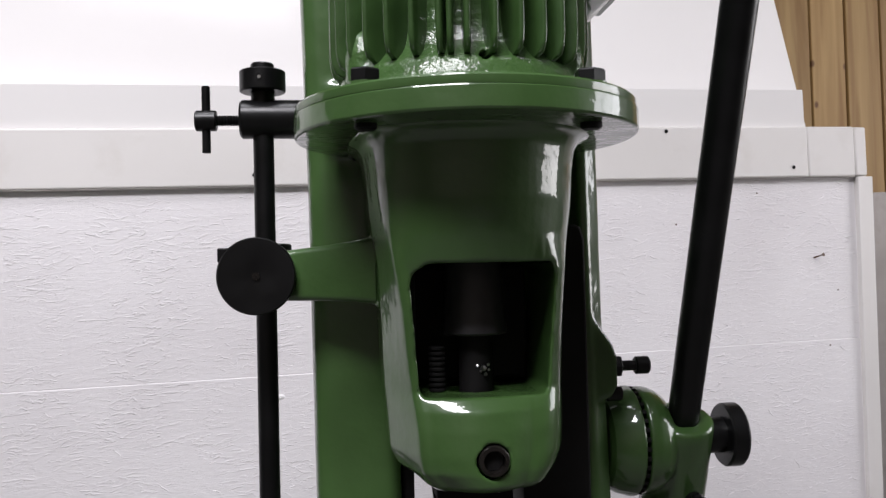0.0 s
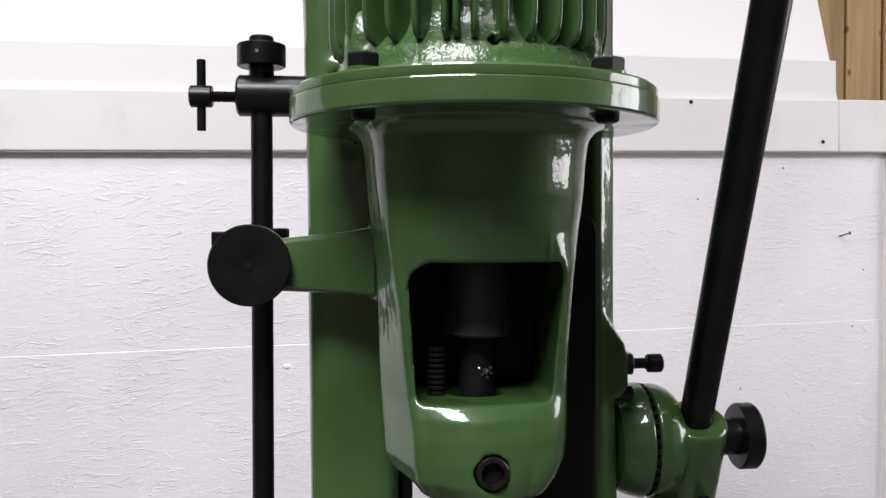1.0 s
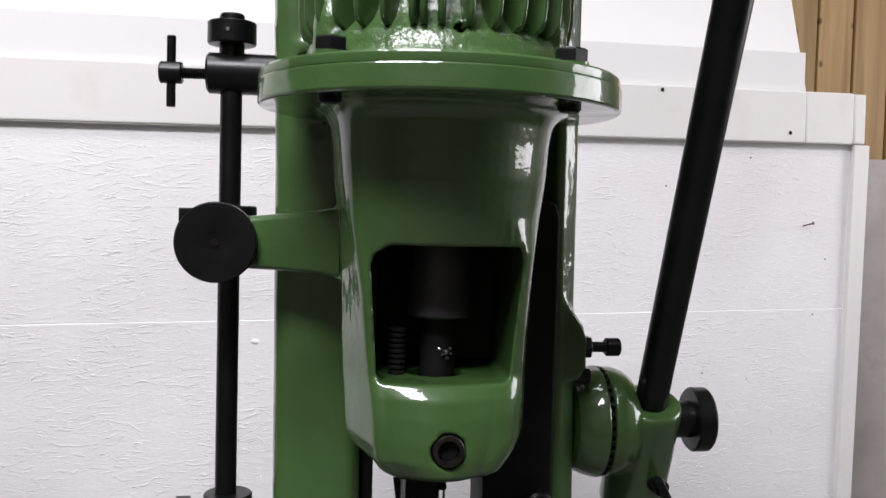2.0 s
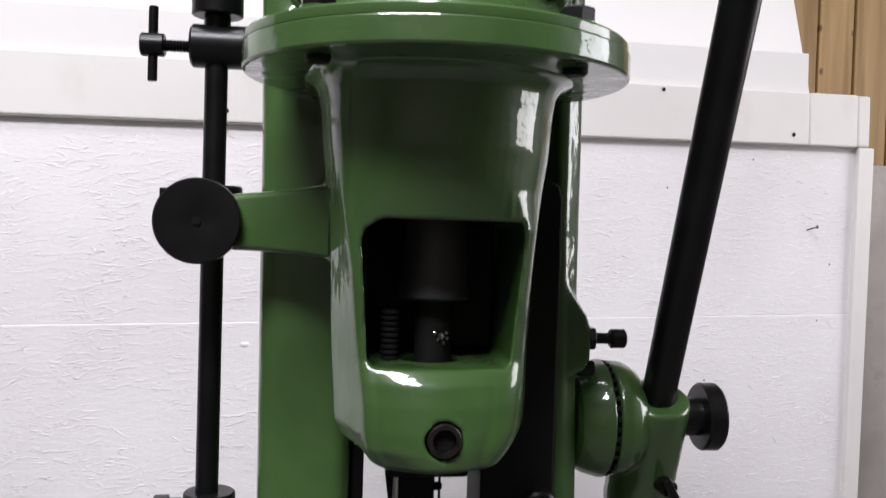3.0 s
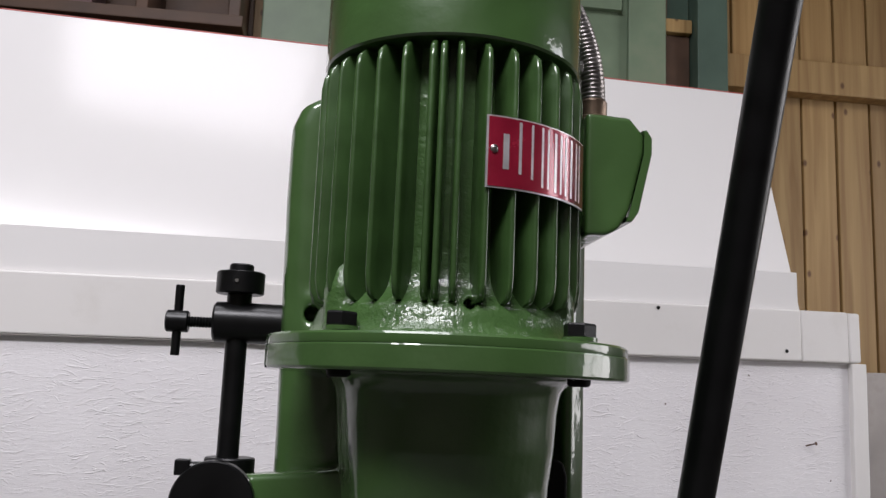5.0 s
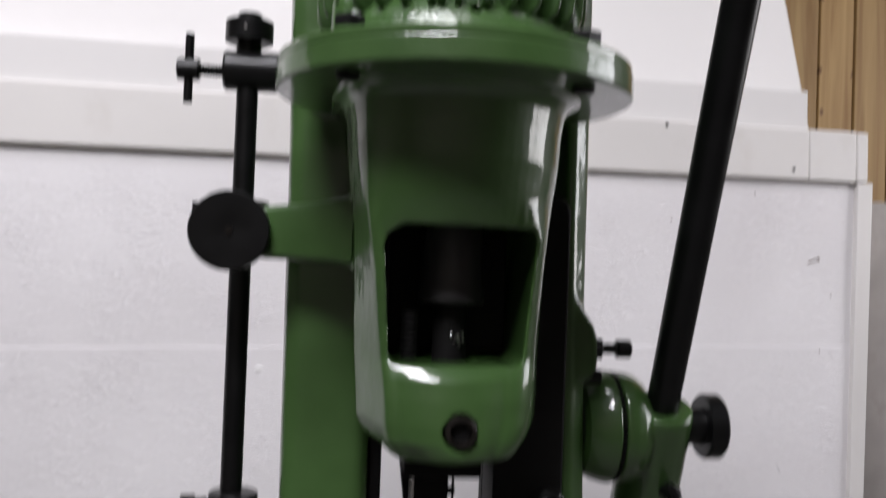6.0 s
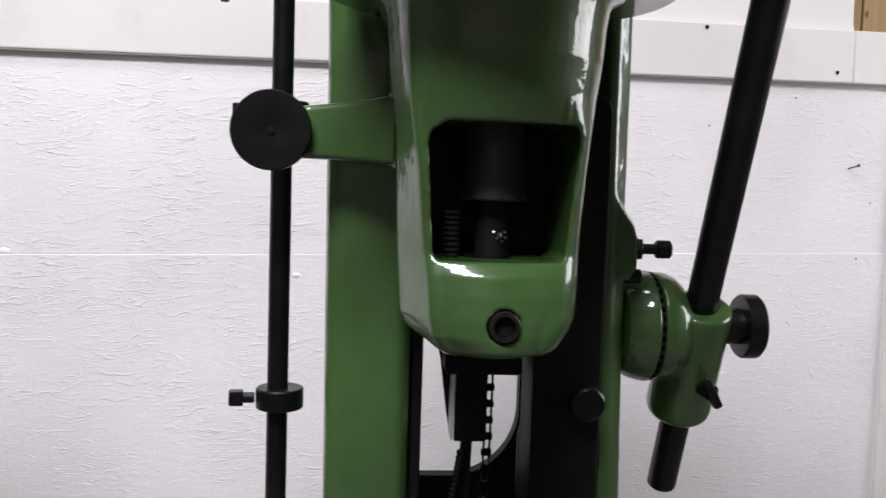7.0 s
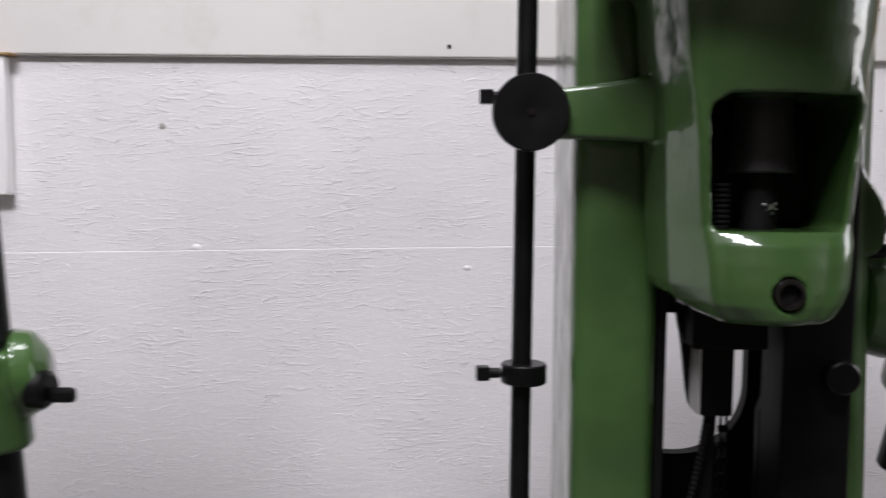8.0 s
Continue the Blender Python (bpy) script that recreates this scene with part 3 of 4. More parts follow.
def round_ring(z, xlb, xlf, ylf, xrb, yf, grow=1.0, yb=0.075):
    """One upper level of the head: a flat left flank, then a round front that runs into the right side."""
    a, b, c = Vector((xlb, yb)), Vector((xlb, 0.012)), Vector((xlf, ylf))
    mid, e, f = Vector((0.004, yf)), Vector((xrb, 0.006)), Vector((xrb, yb))
    pts = [a.lerp(b, k / 6) for k in range(6)] + [b.lerp(c, k / 5) for k in range(5)]
    for k in range(15):
        u = math.radians(90 * k / 15)
        pts.append(Vector((mid.x + (xlf - mid.x) * math.cos(u) ** 1.0, ylf + (yf - ylf) * math.sin(u) ** 1.0)))
    for k in range(16):
        u = math.radians(90 * k / 16)
        pts.append(Vector((mid.x + (xrb - mid.x) * math.sin(u) ** 1.0, e.y + (yf - e.y) * math.cos(u) ** 1.0)))
    pts += [e.lerp(f, k / 6) for k in range(6)] + [f.lerp(a, k / 8) for k in range(8)]
    return [(p.x * grow, p.y * grow, z) for p in pts]


def head():
    body = loft(B(), [
        ring(1.108, -0.034, -0.031, 0.041, 0.046, -0.046, 0.010, 0.045),
        ring(1.112, -0.042, -0.036, 0.045, 0.053, -0.051, 0.011, 0.06),
        ring(1.122, -0.056, -0.040, 0.050, 0.062, -0.053, 0.011, 0.07, rc=0.86),
        ring(1.132, -0.061, -0.041, 0.053, 0.067, -0.053, 0.011, rc=0.86),
        ring(1.150, -0.062, -0.042, 0.055, 0.068, -0.052, 0.010, rc=0.86),
        ring(1.163, -0.063, -0.043, 0.056, 0.068, -0.050, 0.009, rc=0.86),
        ring(1.176, -0.064, -0.045, 0.057, 0.068, -0.044, 0.004, rc=0.86),
        ring(1.200, -0.065, -0.048, 0.058, 0.069, -0.045, 0.004, rc=0.86),
        ring(1.235, -0.066, -0.052, 0.060, 0.071, -0.049, 0.005, rc=0.86),
        ring(1.262, -0.067, -0.057, 0.062, 0.073, -0.052, 0.009, rc=0.84),
        round_ring(1.285, -0.0700, -0.063, -0.040, 0.0760, -0.0680),
        round_ring(1.310, -0.0730, -0.067, -0.034, 0.0790, -0.0740),
        round_ring(1.335, -0.0745, -0.069, -0.032, 0.0805, -0.0765),
        round_ring(1.348, -0.0750, -0.0695, -0.032, 0.0810, -0.0770, 1.02),
        round_ring(1.354, -0.0750, -0.0695, -0.032, 0.0810, -0.0770, 1.07),
        round_ring(1.3575, -0.0750, -0.0695, -0.032, 0.0810, -0.0770, 1.16),
        round_ring(1.3625, -0.0750, -0.0695, -0.032, 0.0810, -0.0770, 1.18)])
    flange = lathe(B(), [(0.060, 1.352), (0.090, 1.3600), (0.090, 1.3680), (0.05, 1.3690)], Matrix.Translation((0.001, 0, 0)), seg=96)
    rim = [(0.088, 1.3580), (0.1254, 1.3580), (0.1268, 1.3586), (0.1275, 1.3600), (0.1275, 1.3732), (0.1272, 1.3740), (0.1264, 1.3743), (0.06, 1.3743)]
    arm = loft(B(), [[(x, y0, z0), (x, y0, z1), (x, y1, z1), (x, y1, z0)] for x, y0, y1, z0, z1 in
                     ((-0.088, 0.043, 0.070, 1.2420, 1.2830), (-0.074, 0.035, 0.070, 1.2380, 1.2880), (-0.055, 0.020, 0.070, 1.2280, 1.3000))])
    cavity = loft(B(), [[(xl, y, z), (xr, y, z), (xr * 0.96, 0.045, z), (xl * 0.96, 0.045, z)] for z, xl, xr, y in
                        ((1.1725, -0.039, 0.0475, -0.12), (1.177, -0.0425, 0.0510, -0.12), (1.252, -0.0480, 0.0572, -0.12), (1.259, -0.0462, 0.0568, -0.12), (1.2655, -0.036, 0.0545, -0.12))])
    bore = rod(B(), (0.002, 0.0, 1.05), (0.002, 0.0, 1.2), 0.020, 24)
    socket = rod(B(), (0.006, -0.09, 1.1305), (0.006, -0.052, 1.1305), 0.0118, 28)
    h = cast("head", [body, flange, arm], [cavity, bore, socket], 0.0018, 2, GREEN, MACHINE, "glossy green cast head with an open window")
    rings = [[(x, y0, z0), (x, y0, z1), (x, y1, z1), (x, y1, z0)] for x, y0, y1, z0, z1 in
             ((-0.1755, 0.0592, 0.080, 1.2410, 1.2775), (-0.150, 0.0592, 0.080, 1.2402, 1.2790), (-0.110, 0.0492, 0.078, 1.2392, 1.2832), (-0.088, 0.0395, 0.075, 1.2382, 1.2860), (-0.068, 0.0280, 0.070, 1.2365, 1.2895))]
    bm = loft(B(), rings)
    bmesh.ops.bevel(bm, geom=[e for e in bm.edges if abs(e.verts[0].co.x - e.verts[1].co.x) > 0.01], offset=0.0050, segments=4, affect="EDGES", profile=0.5)
    part("arm", bm, GREEN, h, "green cast arm that carries the stop knob", angle=25)
    # dark plates added inside the window recess to deepen its shade
    shade_plate = B()
    box(shade_plate, -0.042, 0.050, 0.030, 0.044, 1.176, 1.264, 0.002)
    part("back_shade_plate", shade_plate, DARK, h, "dark plate added to deepen the shade at the back of the window recess")
    part("side_shade_plate", box(B(), -0.0462, -0.0425, -0.030, 0.0295, 1.180, 1.262, 0.001), DARK, h, "dark plate added to deepen the shade at the side of the window recess")
    part("head_flange", lathe(B(), rim, Matrix.Translation((0.001, 0, 0)), 128), GREEN, h, "thick round green flange")
    # socket screw in the chin
    part("socket_screw", lathe(B(), [(0.0108, 0), (0.0108, 0.0170), (0.0100, 0.0185), (0.0074, 0.0185), (0.0070, 0.0120)], axis_pose((0.006, -0.046, 1.1305), (0, -1, 0.02)), 32), SOCKET, h, "worn steel hexagon socket plug")
    part("socket_recess", lathe(B(), [(0.0070, 0), (0.0070, 0.0010)], axis_pose((0.006, -0.0585, 1.1305), (0, -1, 0.02)), 6), DARK, h)
    sp = part("spindle", lathe(B(), [(0.0228, 1.213), (0.0243, 1.2145), (0.0215, 1.262), (0.0210, 1.264), (0.0205, 1.33)], Matrix.Translation((0.004, 0.0, 0)), 48), SPINDLE, h, "dull grey steel spindle")
    part("sprocket_shaft", lathe(B(), [(0.0125, 1.165), (0.0125, 1.212)], Matrix.Translation((0.004, 0.0, 0)), 32), DARK, h)
    # small steel specks shaped to give a wet, oily glint
    bm = B()
    for dx, dz, r in ((0, 0, 0.0015), (-0.0025, 0.0012, 0.0009), (0.0021, 0.0016, 0.0008), (0.0008, -0.0024, 0.0010), (-0.0012, -0.0012, 0.0008), (0.0024, -0.0006, 0.0007)):
        dx, dz, r = dx * 1.6, dz * 1.6, r * 1.35
        lathe(bm, [(r, 0), (r * 1.2, r), (r * 0.5, r * 2)], axis_pose((0.008 + dx, -0.0118, 1.188 + dz), (0.1 + dx * 90, -0.8, 0.35 + dz * 90)), 5)
    part("oil_glint", bm, STEEL, h, "cluster of steel specks modelled as an oily glint")
    bm = ribbed_tube([(-0.026, -0.01, 1.172), (-0.026, -0.01, 1.206)], 0.0046, 0.0062, 0.0036)
    part("spring", bm, DARK, h, "dark coil spring")
    # stop knob on the arm
    k = part("stop_knob", lathe(B(), [(0.010, 0.0), (0.012, 0.012), (0.0294, 0.0125), (0.0306, 0.0140), (0.0306, 0.0255), (0.0296, 0.0268), (0.0100, 0.0268), (0.0045, 0.0262)], axis_pose((-0.1605, 0.072, 1.2602), (0, -1, 0)), 64), BLACK, h, "black steel disc knob")
    part("centre_hole", lathe(B(), [(0.0030, 0), (0.0030, 0.0008)], axis_pose((-0.1605, 0.0452, 1.2602), (0, -1, 0)), 16), SOCKET, k)


head()


def motor():
    base = lathe(B(), [(0.080, 1.3765), (0.100, 1.3770), (0.100, 1.3815), (0.098, 1.3832), (0.0930, 1.3880), (0.0905, 1.3960), (0.0880, 1.4010), (0.0820, 1.4060), (0.0760, 1.413), (0.0730, 1.423), (0.0715, 1.437), (0.0715, 1.580), (0.060, 1.582)], seg=96)
    boss = []
    for a in (-62, 62, 130, 220):
        r = math.radians(a - 90)
        boss.append(lathe(B(), [(0.0135, 1.378), (0.0135, 1.412), (0.010, 1.425), (0.005, 1.43)], Matrix.Translation((0.0815 * math.cos(r), 0.0815 * math.sin(r), 0)), 20))
    m = cast("motor", [base] + boss, [rod(B(), (0.006, -0.10, 1.402), (0.006, -0.07, 1.402), 0.004, 16)], 0.0022, 3, CASTGREEN, MACHINE, "green ribbed electric motor")
    part("motor_flange", lathe(B(), [(0.09, 1.3746), (0.1266, 1.3744), (0.1268, 1.3750), (0.1267, 1.3798), (0.1255, 1.3812), (0.112, 1.3818), (0.09, 1.3822)], Matrix.Translation((0.0035, 0, 0)), 128), GREEN, m)
    # cooling fins, one shape set round the body
    bm = B()
    outer = [(0.0695, 1.402), (0.0880, 1.4030), (0.0935, 1.4060), (0.0958, 1.4120), (0.0968, 1.4200), (0.0968, 1.558), (0.0953, 1.567), (0.090, 1.5725), (0.0695, 1.5735)]
    sides = []
    for x, inset in ((-0.0021, 0.0016), (-0.0013, 0.0004), (0.0, 0.0), (0.0013, 0.0004), (0.0021, 0.0016)):
        sides.append([bm.verts.new((x * (1.25 if r < 0.08 else 1.0), -(r - inset if r > 0.08 else r), z)) for r, z in outer])
    for a, b in zip(sides, sides[1:]):
        for k in range(len(outer) - 1):
            bm.faces.new((a[k], a[k + 1], b[k + 1], b[k]))
    bm.faces.new(sides[0])
    bm.faces.new(sides[-1][::-1])
    shape = mesh_of(bm, "cooling_fin", FINGREEN, 50)
    angles = [k * 11.25 + 4.0 for k in range(32)] + [-3.0]
    for a in angles:
        ob = new("cooling_fin", shape)
        ob.parent, ob.rotation_euler = m, (0, 0, math.radians(a - 8))
    # fan cowl
    cowl = lathe(B(), [(0.0885, 1.5742), (0.0930, 1.5745), (0.0943, 1.5760), (0.0943, 1.648), (0.090, 1.660), (0.078, 1.668), (0.03, 1.670)], seg=80)
    m.location.x = -0.003
    part("fan_cowl", cowl, GREEN, m, "smooth green fan cowl")
    part("cowl_screw", hexhead(B(), (0.0925, -0.012, 1.592), (1, -0.1, 0), 0.008, 0.004), STEEL, m)
    # rating plate bent round the fins
    def bent(a0, a1, z0, z1, r0, r1, n=14):
        b2 = B()
        rings = []
        for k in range(n + 1):
            a = math.radians(a0 + (a1 - a0) * k / n)
            s, c = math.sin(a), -math.cos(a)
            rings.append([b2.verts.new((r * s, r * c, z)) for r, z in ((r0, z0), (r1, z0), (r1, z1), (r0, z1))])
        for p, q in zip(rings, rings[1:]):
            for k in range(4):
                b2.faces.new((p[k], p[(k + 1) % 4], q[(k + 1) % 4], q[k]))
        b2.faces.new(rings[0])
        b2.faces.new(rings[-1][::-1])
        return b2

    plate = part("rating_plate", bent(6, 63, 1.4745, 1.5215, 0.0980, 0.0990), ALU, m, "bent aluminium rating plate printed red")
    part("red_print", bent(6.8, 62.2, 1.4755, 1.5205, 0.0991, 0.0994), RED, plate)
    for a0, w, z0, z1 in ((14, 2.4, 1.482, 1.505), (20.5, 1.2, 1.480, 1.514), (26, 1.0, 1.478, 1.514), (31, 1.0, 1.474, 1.514), (34, 0.9, 1.474, 1.514), (38, 1.4, 1.473, 1.513), (41.5, 1.2, 1.473, 1.513), (45, 1.0, 1.473, 1.513), (49, 1.6, 1.473, 1.513), (54, 1.0, 1.473, 1.513), (57.5, 1.0, 1.473, 1.513)):
        part("print_bar", bent(a0 - 1.5, a0 - 1.5 + w, z0 + 0.005, z1 + 0.005, 0.0994, 0.0996, 2), ALU, plate)
    part("rivet", lathe(B(), [(0.0028, 0), (0.0024, 0.0010), (0.001, 0.0016)], axis_pose((0.0995 * math.sin(math.radians(9.0)), -0.0995 * math.cos(math.radians(9.0)), 1.4995), (math.sin(math.radians(9.0)), -math.cos(math.radians(9.0)), 0)), 14), STEEL, plate)
    # terminal box
    face = [(0.0925, 1.4615), (0.108, 1.4620), (0.1165, 1.4665), (0.1245, 1.4800), (0.1350, 1.5230), (0.1355, 1.5370), (0.1245, 1.5500), (0.0925, 1.5510)]
    tb = cast("terminal_box", [slab(B(), face, -0.030, 0.060)], [], 0.0017, 4, GREEN, MACHINE, "green cast terminal box")
    rim = [(0.1225, 1.4725), (0.1265, 1.4725), (0.1315, 1.4800), (0.1411, 1.5230), (0.1413, 1.5350), (0.1372, 1.5415), (0.1340, 1.5405), (0.1362, 1.5350), (0.1360, 1.5230), (0.1258, 1.4800)]
    lid = part("lid", slab(B(), rim, -0.031, 0.061, 0.0012), GREEN, tb, "green cast lid on the slanting side")
    part("lid_screw", lathe(B(), [(0.003, 0), (0.003, 0.002)], axis_pose((0.1375, -0.018, 1.505), (1, 0, -0.2)), 14), DARK, lid)
    part("neck", box(B(), 0.078, 0.0935, -0.022, 0.05, 1.467, 1.545, 0.003), GREEN, tb)
    part("gland", lathe(B(), [(0.0105, 0), (0.0128, 0.001), (0.0128, 0.010), (0.0108, 0.011), (0.0112, 0.022), (0.0098, 0.024)], Matrix.Translation((0.109, 0.012, 1.5505)), 28), BRASS, tb, "brown tarnished conduit gland")
    path = [(0.109 - 0.034 * (k / 12) ** 2, 0.012 + 0.03 * (k / 12) ** 2, 1.574 + 0.0100 * k) for k in range(13)]
    bm = ribbed_tube(path, 0.0086, 0.0098, 0.0031, 24)
    part("conduit", bm, CONDUIT, MACHINE, "ribbed flexible metal conduit", angle=60)
    # flange bolts
    for a in (45, 135, 225, 315):
        r = math.radians(a)
        x, y = 0.1075 * math.cos(r), 0.1075 * math.sin(r)
        b = part("flange_bolt", hexhead(B(), (x, y, 1.3855), (0.02, 0, 1), 0.0185, 0.0085), BLACK, MACHINE, "black hexagon bolt head")
        part("washer", lathe(B(), [(0.0115, 1.3825), (0.0115, 1.3850), (0.0095, 1.3854)], Matrix.Translation((x, y, 0)), 24), GREEN, b)
        part("stud_end", lathe(B(), [(0.0075, 0), (0.0075, 0.003), (0.006, 0.0045)], axis_pose((x, y, 1.3583), (0, 0, -1)), 20), DARK, b)


motor()


def depth_stop():
    X, Y = -0.159, 0.120
    r = part("depth_rod", rod(B(), (X, Y, 0.62), (X, Y, 1.432), 0.0089, 32, 0.001), BLACK, MACHINE, "long black steel depth rod")
    part("rod_cap", lathe(B(), [(0.0185, 1.4200), (0.0198, 1.4210), (0.0198, 1.4375), (0.0188, 1.4385), (0.0102, 1.4387), (0.0100, 1.4440), (0.0090, 1.4452)], Matrix.Translation((X, Y, 0)), 48), BLACK, r, "black collar with a set screw")
    part("set_screw", lathe(B(), [(0.0030, 0), (0.0030, 0.0010)], axis_pose((X - 0.002, Y - 0.0192, 1.4300), (-0.1, -1, 0)), 12), DARK, r)
    # tiny steel disc added as the glint in the dark screw hole
    part("screw_glint", lathe(B(), [(0.0015, 0), (0.0015, 0.0006)], axis_pose((X - 0.0012, Y - 0.0201, 1.4296), (-0.1, -1, 0)), 7), STEEL, r)
    part("cap_neck", lathe(B(), [(0.0102, 1.410), (0.0102, 1.4198)], Matrix.Translation((X, Y, 0)), 32), BLACK, r)
    c = part("clamp_bar", rod(B(), (X - 0.0195, Y, 1.3965), (-0.104, Y, 1.3965), 0.0168, 40, 0.002), BLACK, MACHINE, "black round clamp bar on the column")
    prof = []
    for k in range(9):
        prof += [(0.0040, k * 0.0024), (0.0048, k * 0.0024 + 0.0012)]
    part("thread", lathe(B(), prof, axis_pose((X - 0.0190, Y, 1.3955), (-1, 0, 0)), 20), BLACK, c, "black threaded screw")
    part("tee_boss", rod(B(), (X - 0.0395, Y, 1.3955), (X - 0.0575, Y, 1.3955), 0.0090, 28, 0.001), BLACK, c)
    part("tee_bar", rod(B(), (X - 0.0485, Y, 1.3675), (X - 0.0485, Y, 1.4255), 0.0037, 20, 0.0006), BLACK, c)

    def collar(z, turn):
        k = part("stop_collar", lathe(B(), [(0.0190, -0.0088), (0.0202, -0.0076), (0.0202, 0.0076), (0.0190, 0.0088)], Matrix.Translation((X + 0.002, Y, z)), 44), BLACK, MACHINE, "black clamp collar on the rod")
        m = Matrix.Translation((X, Y, z)) @ pose(0, 0, 0, 0, 0, turn)
        part("screw_shank", rod(B(), m @ Vector((-0.019, 0, 0)), m @ Vector((-0.029, 0, 0)), 0.0046, 18), BLACK, k)
        part("screw_head", box(B(), -0.0405, -0.0285, -0.0058, 0.0058, -0.0062, 0.0062, 0.0012, m), BLACK, k, "square black screw head")

    collar(1.2790, 0)
    collar(1.0365, 6)


depth_stop()


def lever():
    d = Vector((-0.0163, -0.4525, 1.0)).normalized()
    c = Vector((0.2107, 0.1315, 1.092))
    hub = lathe(B(), [(0.036, 0.0), (0.042, 0.003), (0.0462, 0.011), (0.0498, 0.023), (0.0500, 0.0270), (0.0488, 0.0285), (0.044, 0.029)], axis_pose((0.138, 0.138, 1.1015), (1, 0, 0)), 48)
    h = part("ratchet_hub", hub, GREEN, MACHINE, "green round hub on the column side")
    bm = B()
    for k in range(36):
        a = 2 * math.pi * k / 36
        box(bm, 0.1665, 0.1705, -0.0020, 0.0022, 0.0400, 0.0490, 0.0006, Matrix.Translation((0, 0.138, 1.1015)) @ Matrix.Rotation(a, 4, "X"))
    part("ratchet_teeth", bm, DARK, h, "dark ring of ratchet teeth")
    shell = lathe(B(), [(0.0475, 0.0), (0.0490, 0.0015), (0.0486, 0.010), (0.0455, 0.018), (0.040, 0.025), (0.030, 0.032), (0.0165, 0.0650)], axis_pose((0.1708, 0.138, 1.1015), (1, 0, 0)), 48)
    o = c + Vector((-0.001, 0, 0))
    sleeve = lathe(B(), [(0.0230, 0.0), (0.0268, 0.002), (0.0292, 0.006), (0.0298, 0.012), (0.0290, 0.110), (0.0284, 0.1160), (0.0265, 0.1185)], axis_pose(o - d * 0.084, d), 56)
    bore = rod(B(), o - d * 0.10, o + d * 0.06, 0.0143, 40)
    s = cast("lever_socket", [shell, sleeve], [bore], 0.0016, 4, GREEN, MACHINE, "green cast lever socket with a rounded rim")
    part("lever", rod(B(), c - d * 0.176, c + d * 0.78, 0.0141, 40, 0.002), BLACK, MACHINE, "long black round feed lever leaning forward")
    part("lock_knob", lathe(B(), [(0.016, 0.0), (0.0165, 0.002), (0.0165, 0.018), (0.0275, 0.0185), (0.0292, 0.0205), (0.0292, 0.0325), (0.0275, 0.0345), (0.010, 0.0348)], axis_pose((0.2365, 0.138, 1.1025), (1, 0, 0)), 56), BLACK, s, "black round locking knob")
    w = Vector((0.2125, 0.142, 1.052))
    part("thumb_screw", box(rod(B(), w + Vector((0.004, -0.020, -0.002)), w + Vector((0.007, -0.036, -0.004)), 0.0075, 18), -0.004, 0.004, -0.044, -0.034, -0.014, 0.012, 0.0025, Matrix.Translation(w + Vector((0.006, 0, -0.004))) @ pose(0, 0, 0, 0, -28, 0)), BLACK, s, "black winged thumb screw")
    # stop screw on the column lug
    b = part("stop_screw", rod(B(), (0.1405, 0.115, 1.1725), (0.1690, 0.115, 1.1725), 0.0046, 20), BLACK, MACHINE, "black stop screw with lock nut")
    part("lock_nut", hexhead(B(), (0.1455, 0.115, 1.1725), (1, 0, 0), 0.0175, 0.0068), BLACK, b)
    part("cap_head", rod(B(), (0.1655, 0.115, 1.1725), (0.1785, 0.115, 1.1725), 0.0080, 24, 0.0012), BLACK, b)
    part("grub_screw", rod(B(), (0.134, 0.10, 1.150), (0.148, 0.10, 1.150), 0.0062, 18), BLACK, MACHINE, "small black grub screw")


lever()


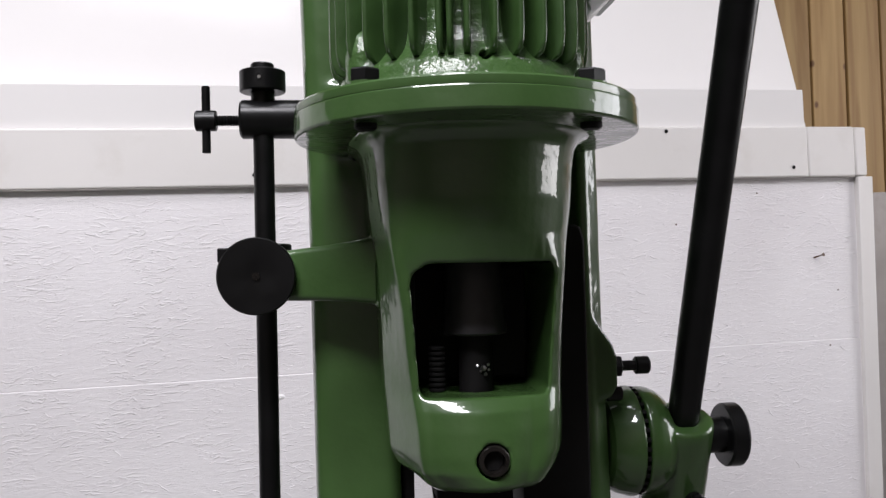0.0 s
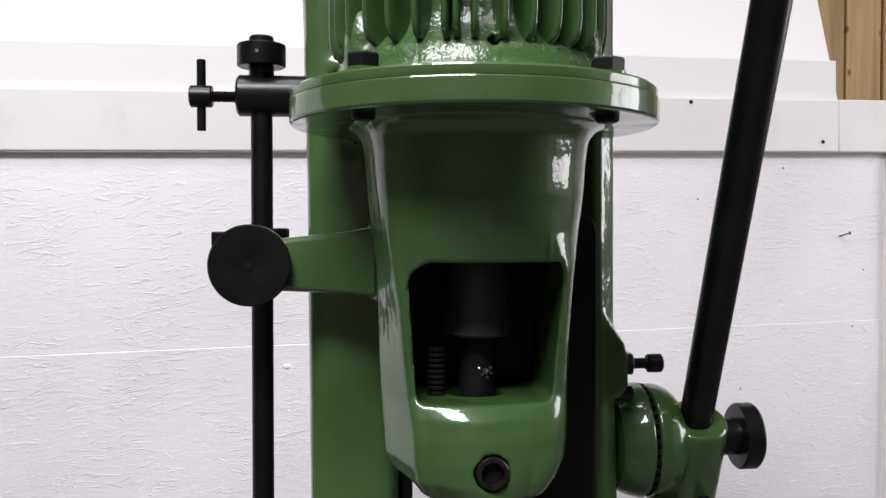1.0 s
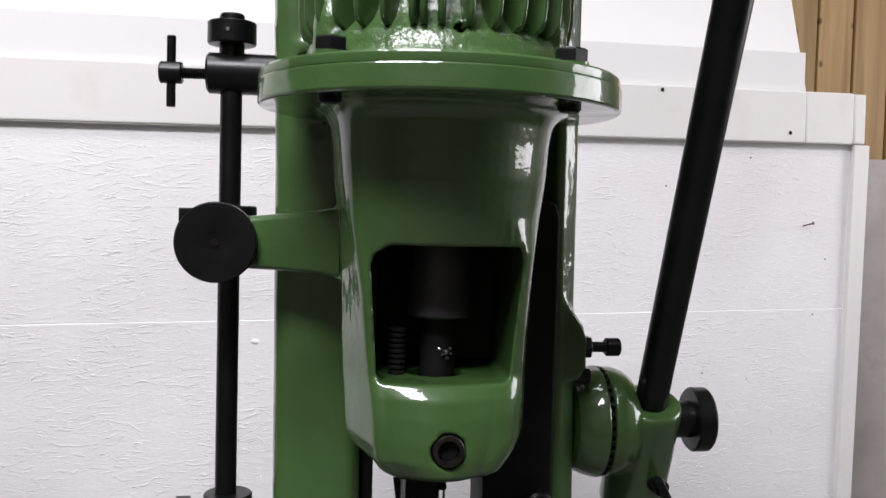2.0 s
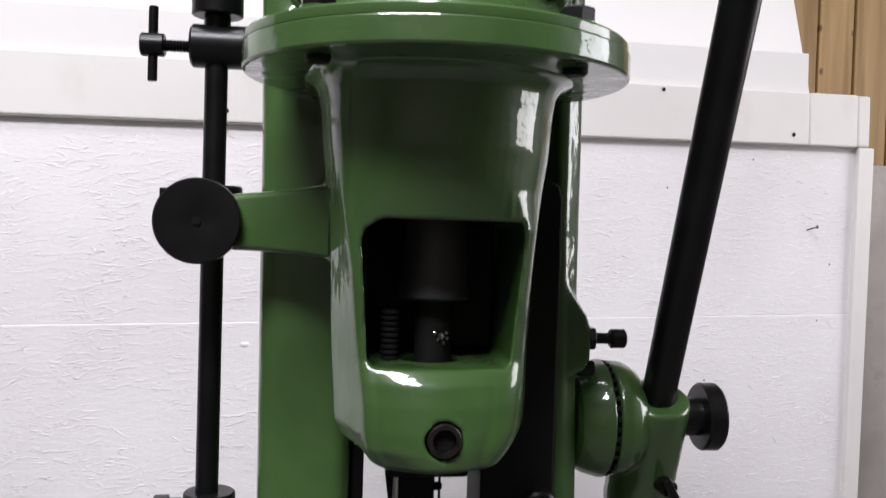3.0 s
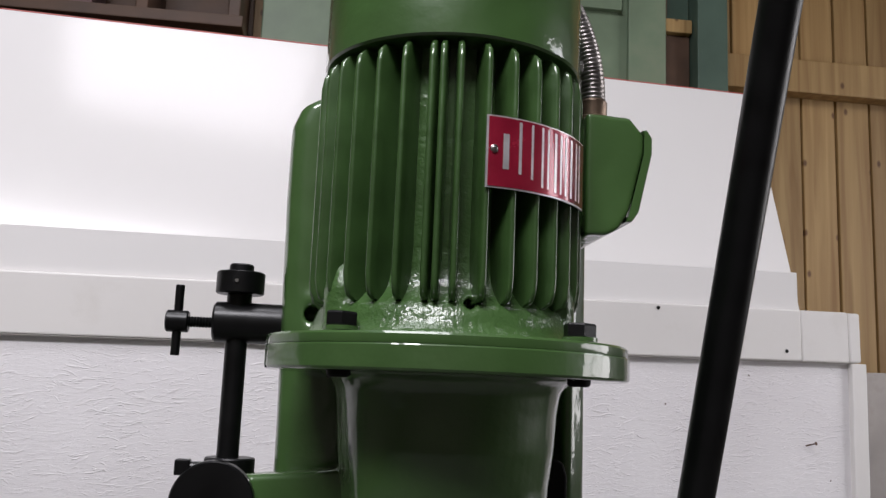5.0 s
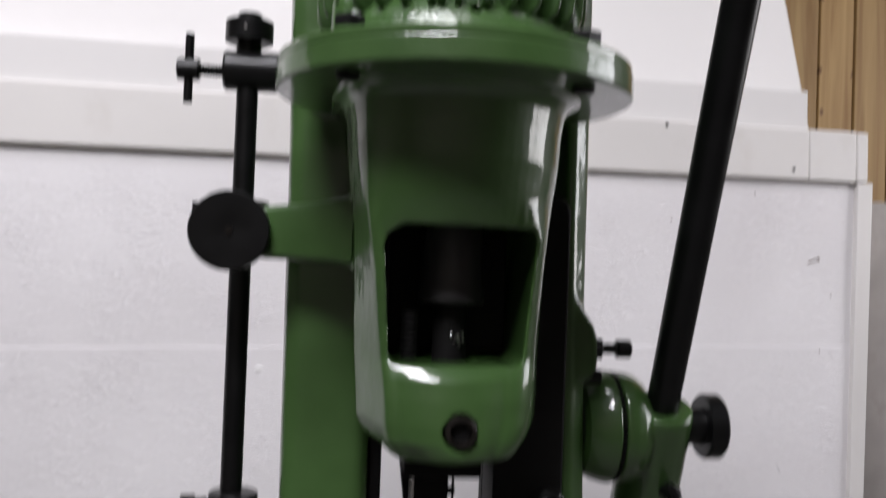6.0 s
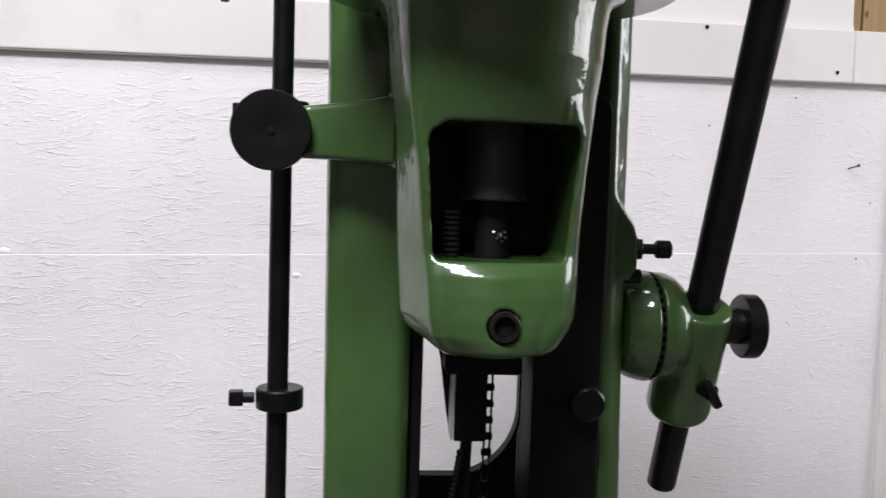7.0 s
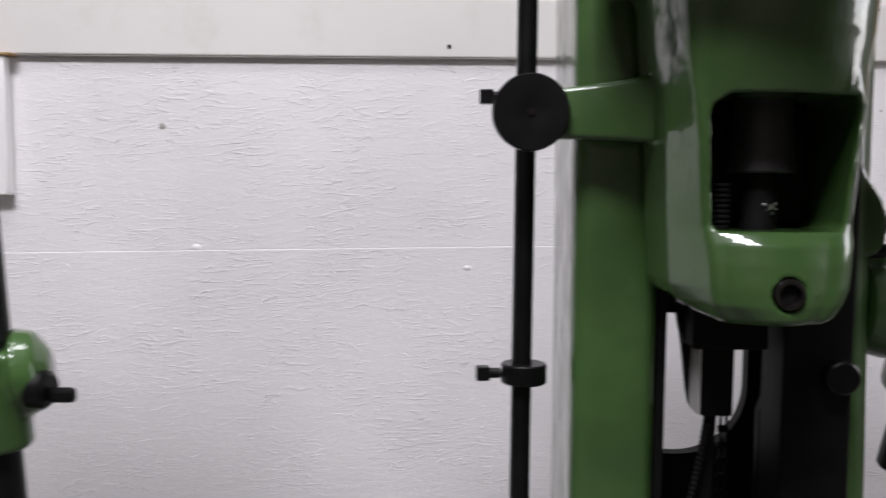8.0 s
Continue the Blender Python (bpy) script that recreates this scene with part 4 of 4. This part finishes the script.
def chain():
    part("bar_holder", box(B(), -0.0185, 0.045, 0.080, 0.116, 1.0665, 1.114, 0.003), DARK, MACHINE, "black bar holder under the head")
    g = part("guide_block", box(B(), -0.0090, 0.0178, 0.085, 0.122, 1.0090, 1.0663, 0.0012), DARK, MACHINE, "black chain guide block")
    # worn bright metal; white paint stands in for the sheen on it
    part("edge_strip", box(B(), -0.0114, -0.0092, 0.087, 0.116, 1.0095, 1.0660, 0.0004), WHITE, g, "worn steel edge strip, white in place of its sheen")
    part("brace", slab(B(), [(-0.0270, 1.1080), (-0.0100, 1.1080), (-0.0100, 1.0100), (-0.0130, 1.0250), (-0.0190, 1.0700)], 0.117, 0.126), DARK, g)
    part("guide_bar", slab(B(), [(-0.001, 1.0088), (0.008, 1.0088), (0.006, 0.95), (0.002, 0.84), (-0.010, 0.84), (-0.006, 0.95)], 0.098, 0.104), DARK, MACHINE, "thin black guide bar")
    bm = ribbed_tube([(-0.002, 0.092, 1.000), (-0.006, 0.092, 0.972), (-0.017, 0.092, 0.915)], 0.0027, 0.0036, 0.0046, 14)
    part("spring", bm, DARK, MACHINE, "thin dark coil spring", angle=60)
    c = thing_part("mortise_chain", MACHINE)
    link = B()
    for s in (-1, 1):
        box(link, s * 0.0026 - 0.0007, s * 0.0026 + 0.0007, -0.003, 0.003, -0.0090, 0.0070, 0.0005)
    rod(link, (-0.0046, 0, 0.0030), (0.0046, 0, 0.0030), 0.0036, 12, 0.001)
    shape = mesh_of(link, "chain_link", DARK)
    for k in range(16):
        ob = new("chain_link", shape)
        ob.parent, ob.location = c, (0.0272 - 0.0002 * k, 0.135, 1.100 - 0.0148 * k)


def thing_part(name, parent):
    """A part that only gathers its own pieces."""
    ob = part(name, box(B(), 0.0262, 0.0282, 0.1340, 0.1360, 1.07, 1.112, 0.0004), DARK, parent, "black mortising chain with side links")
    return ob


chain()


# ---- the neighbouring machine ----
def neighbour():
    n = thing("second_mortiser", "green machine with a black lever standing alongside", "machine", pose(-0.5165, -0.095, 0))
    d = Vector((0.05, 0.05, -1)).normalized()
    c = Vector((0, 0, 1.065))
    s = cast("lever_socket", [rod(B(), c - d * 0.028, c + d * 0.038, 0.0215, 36, 0.003), lathe(B(), [(0.020, 0), (0.030, 0.006), (0.026, 0.018), (0.012, 0.026)], axis_pose((0.008, 0.006, 1.075), (1, 0.3, 0.15)), 32)], [], 0.0017, 3, GREEN, n, "green cast lever socket")
    part("lever", rod(B(), c - d * 0.6, c + d * 0.16, 0.0135, 36, 0.002), BLACK, n, "black round feed lever")
    k = part("thumb_screw", rod(B(), (0.024, -0.004, 1.069), (0.040, -0.006, 1.068), 0.0125, 20, 0.003), BLACK, s, "black winged thumb screw")
    part("wing", box(B(), 0.038, 0.056, -0.009, -0.002, 1.060, 1.070, 0.003), BLACK, k)
    part("column", box(B(), -0.32, -0.13, 0.05, 0.22, 0.0, 1.5, 0.02), GREEN, n, "green enamelled column")
    part("shaft", rod(B(), (-0.14, 0.08, 1.075), (-0.005, 0.012, 1.075), 0.018, 24), GREEN, n)


neighbour()
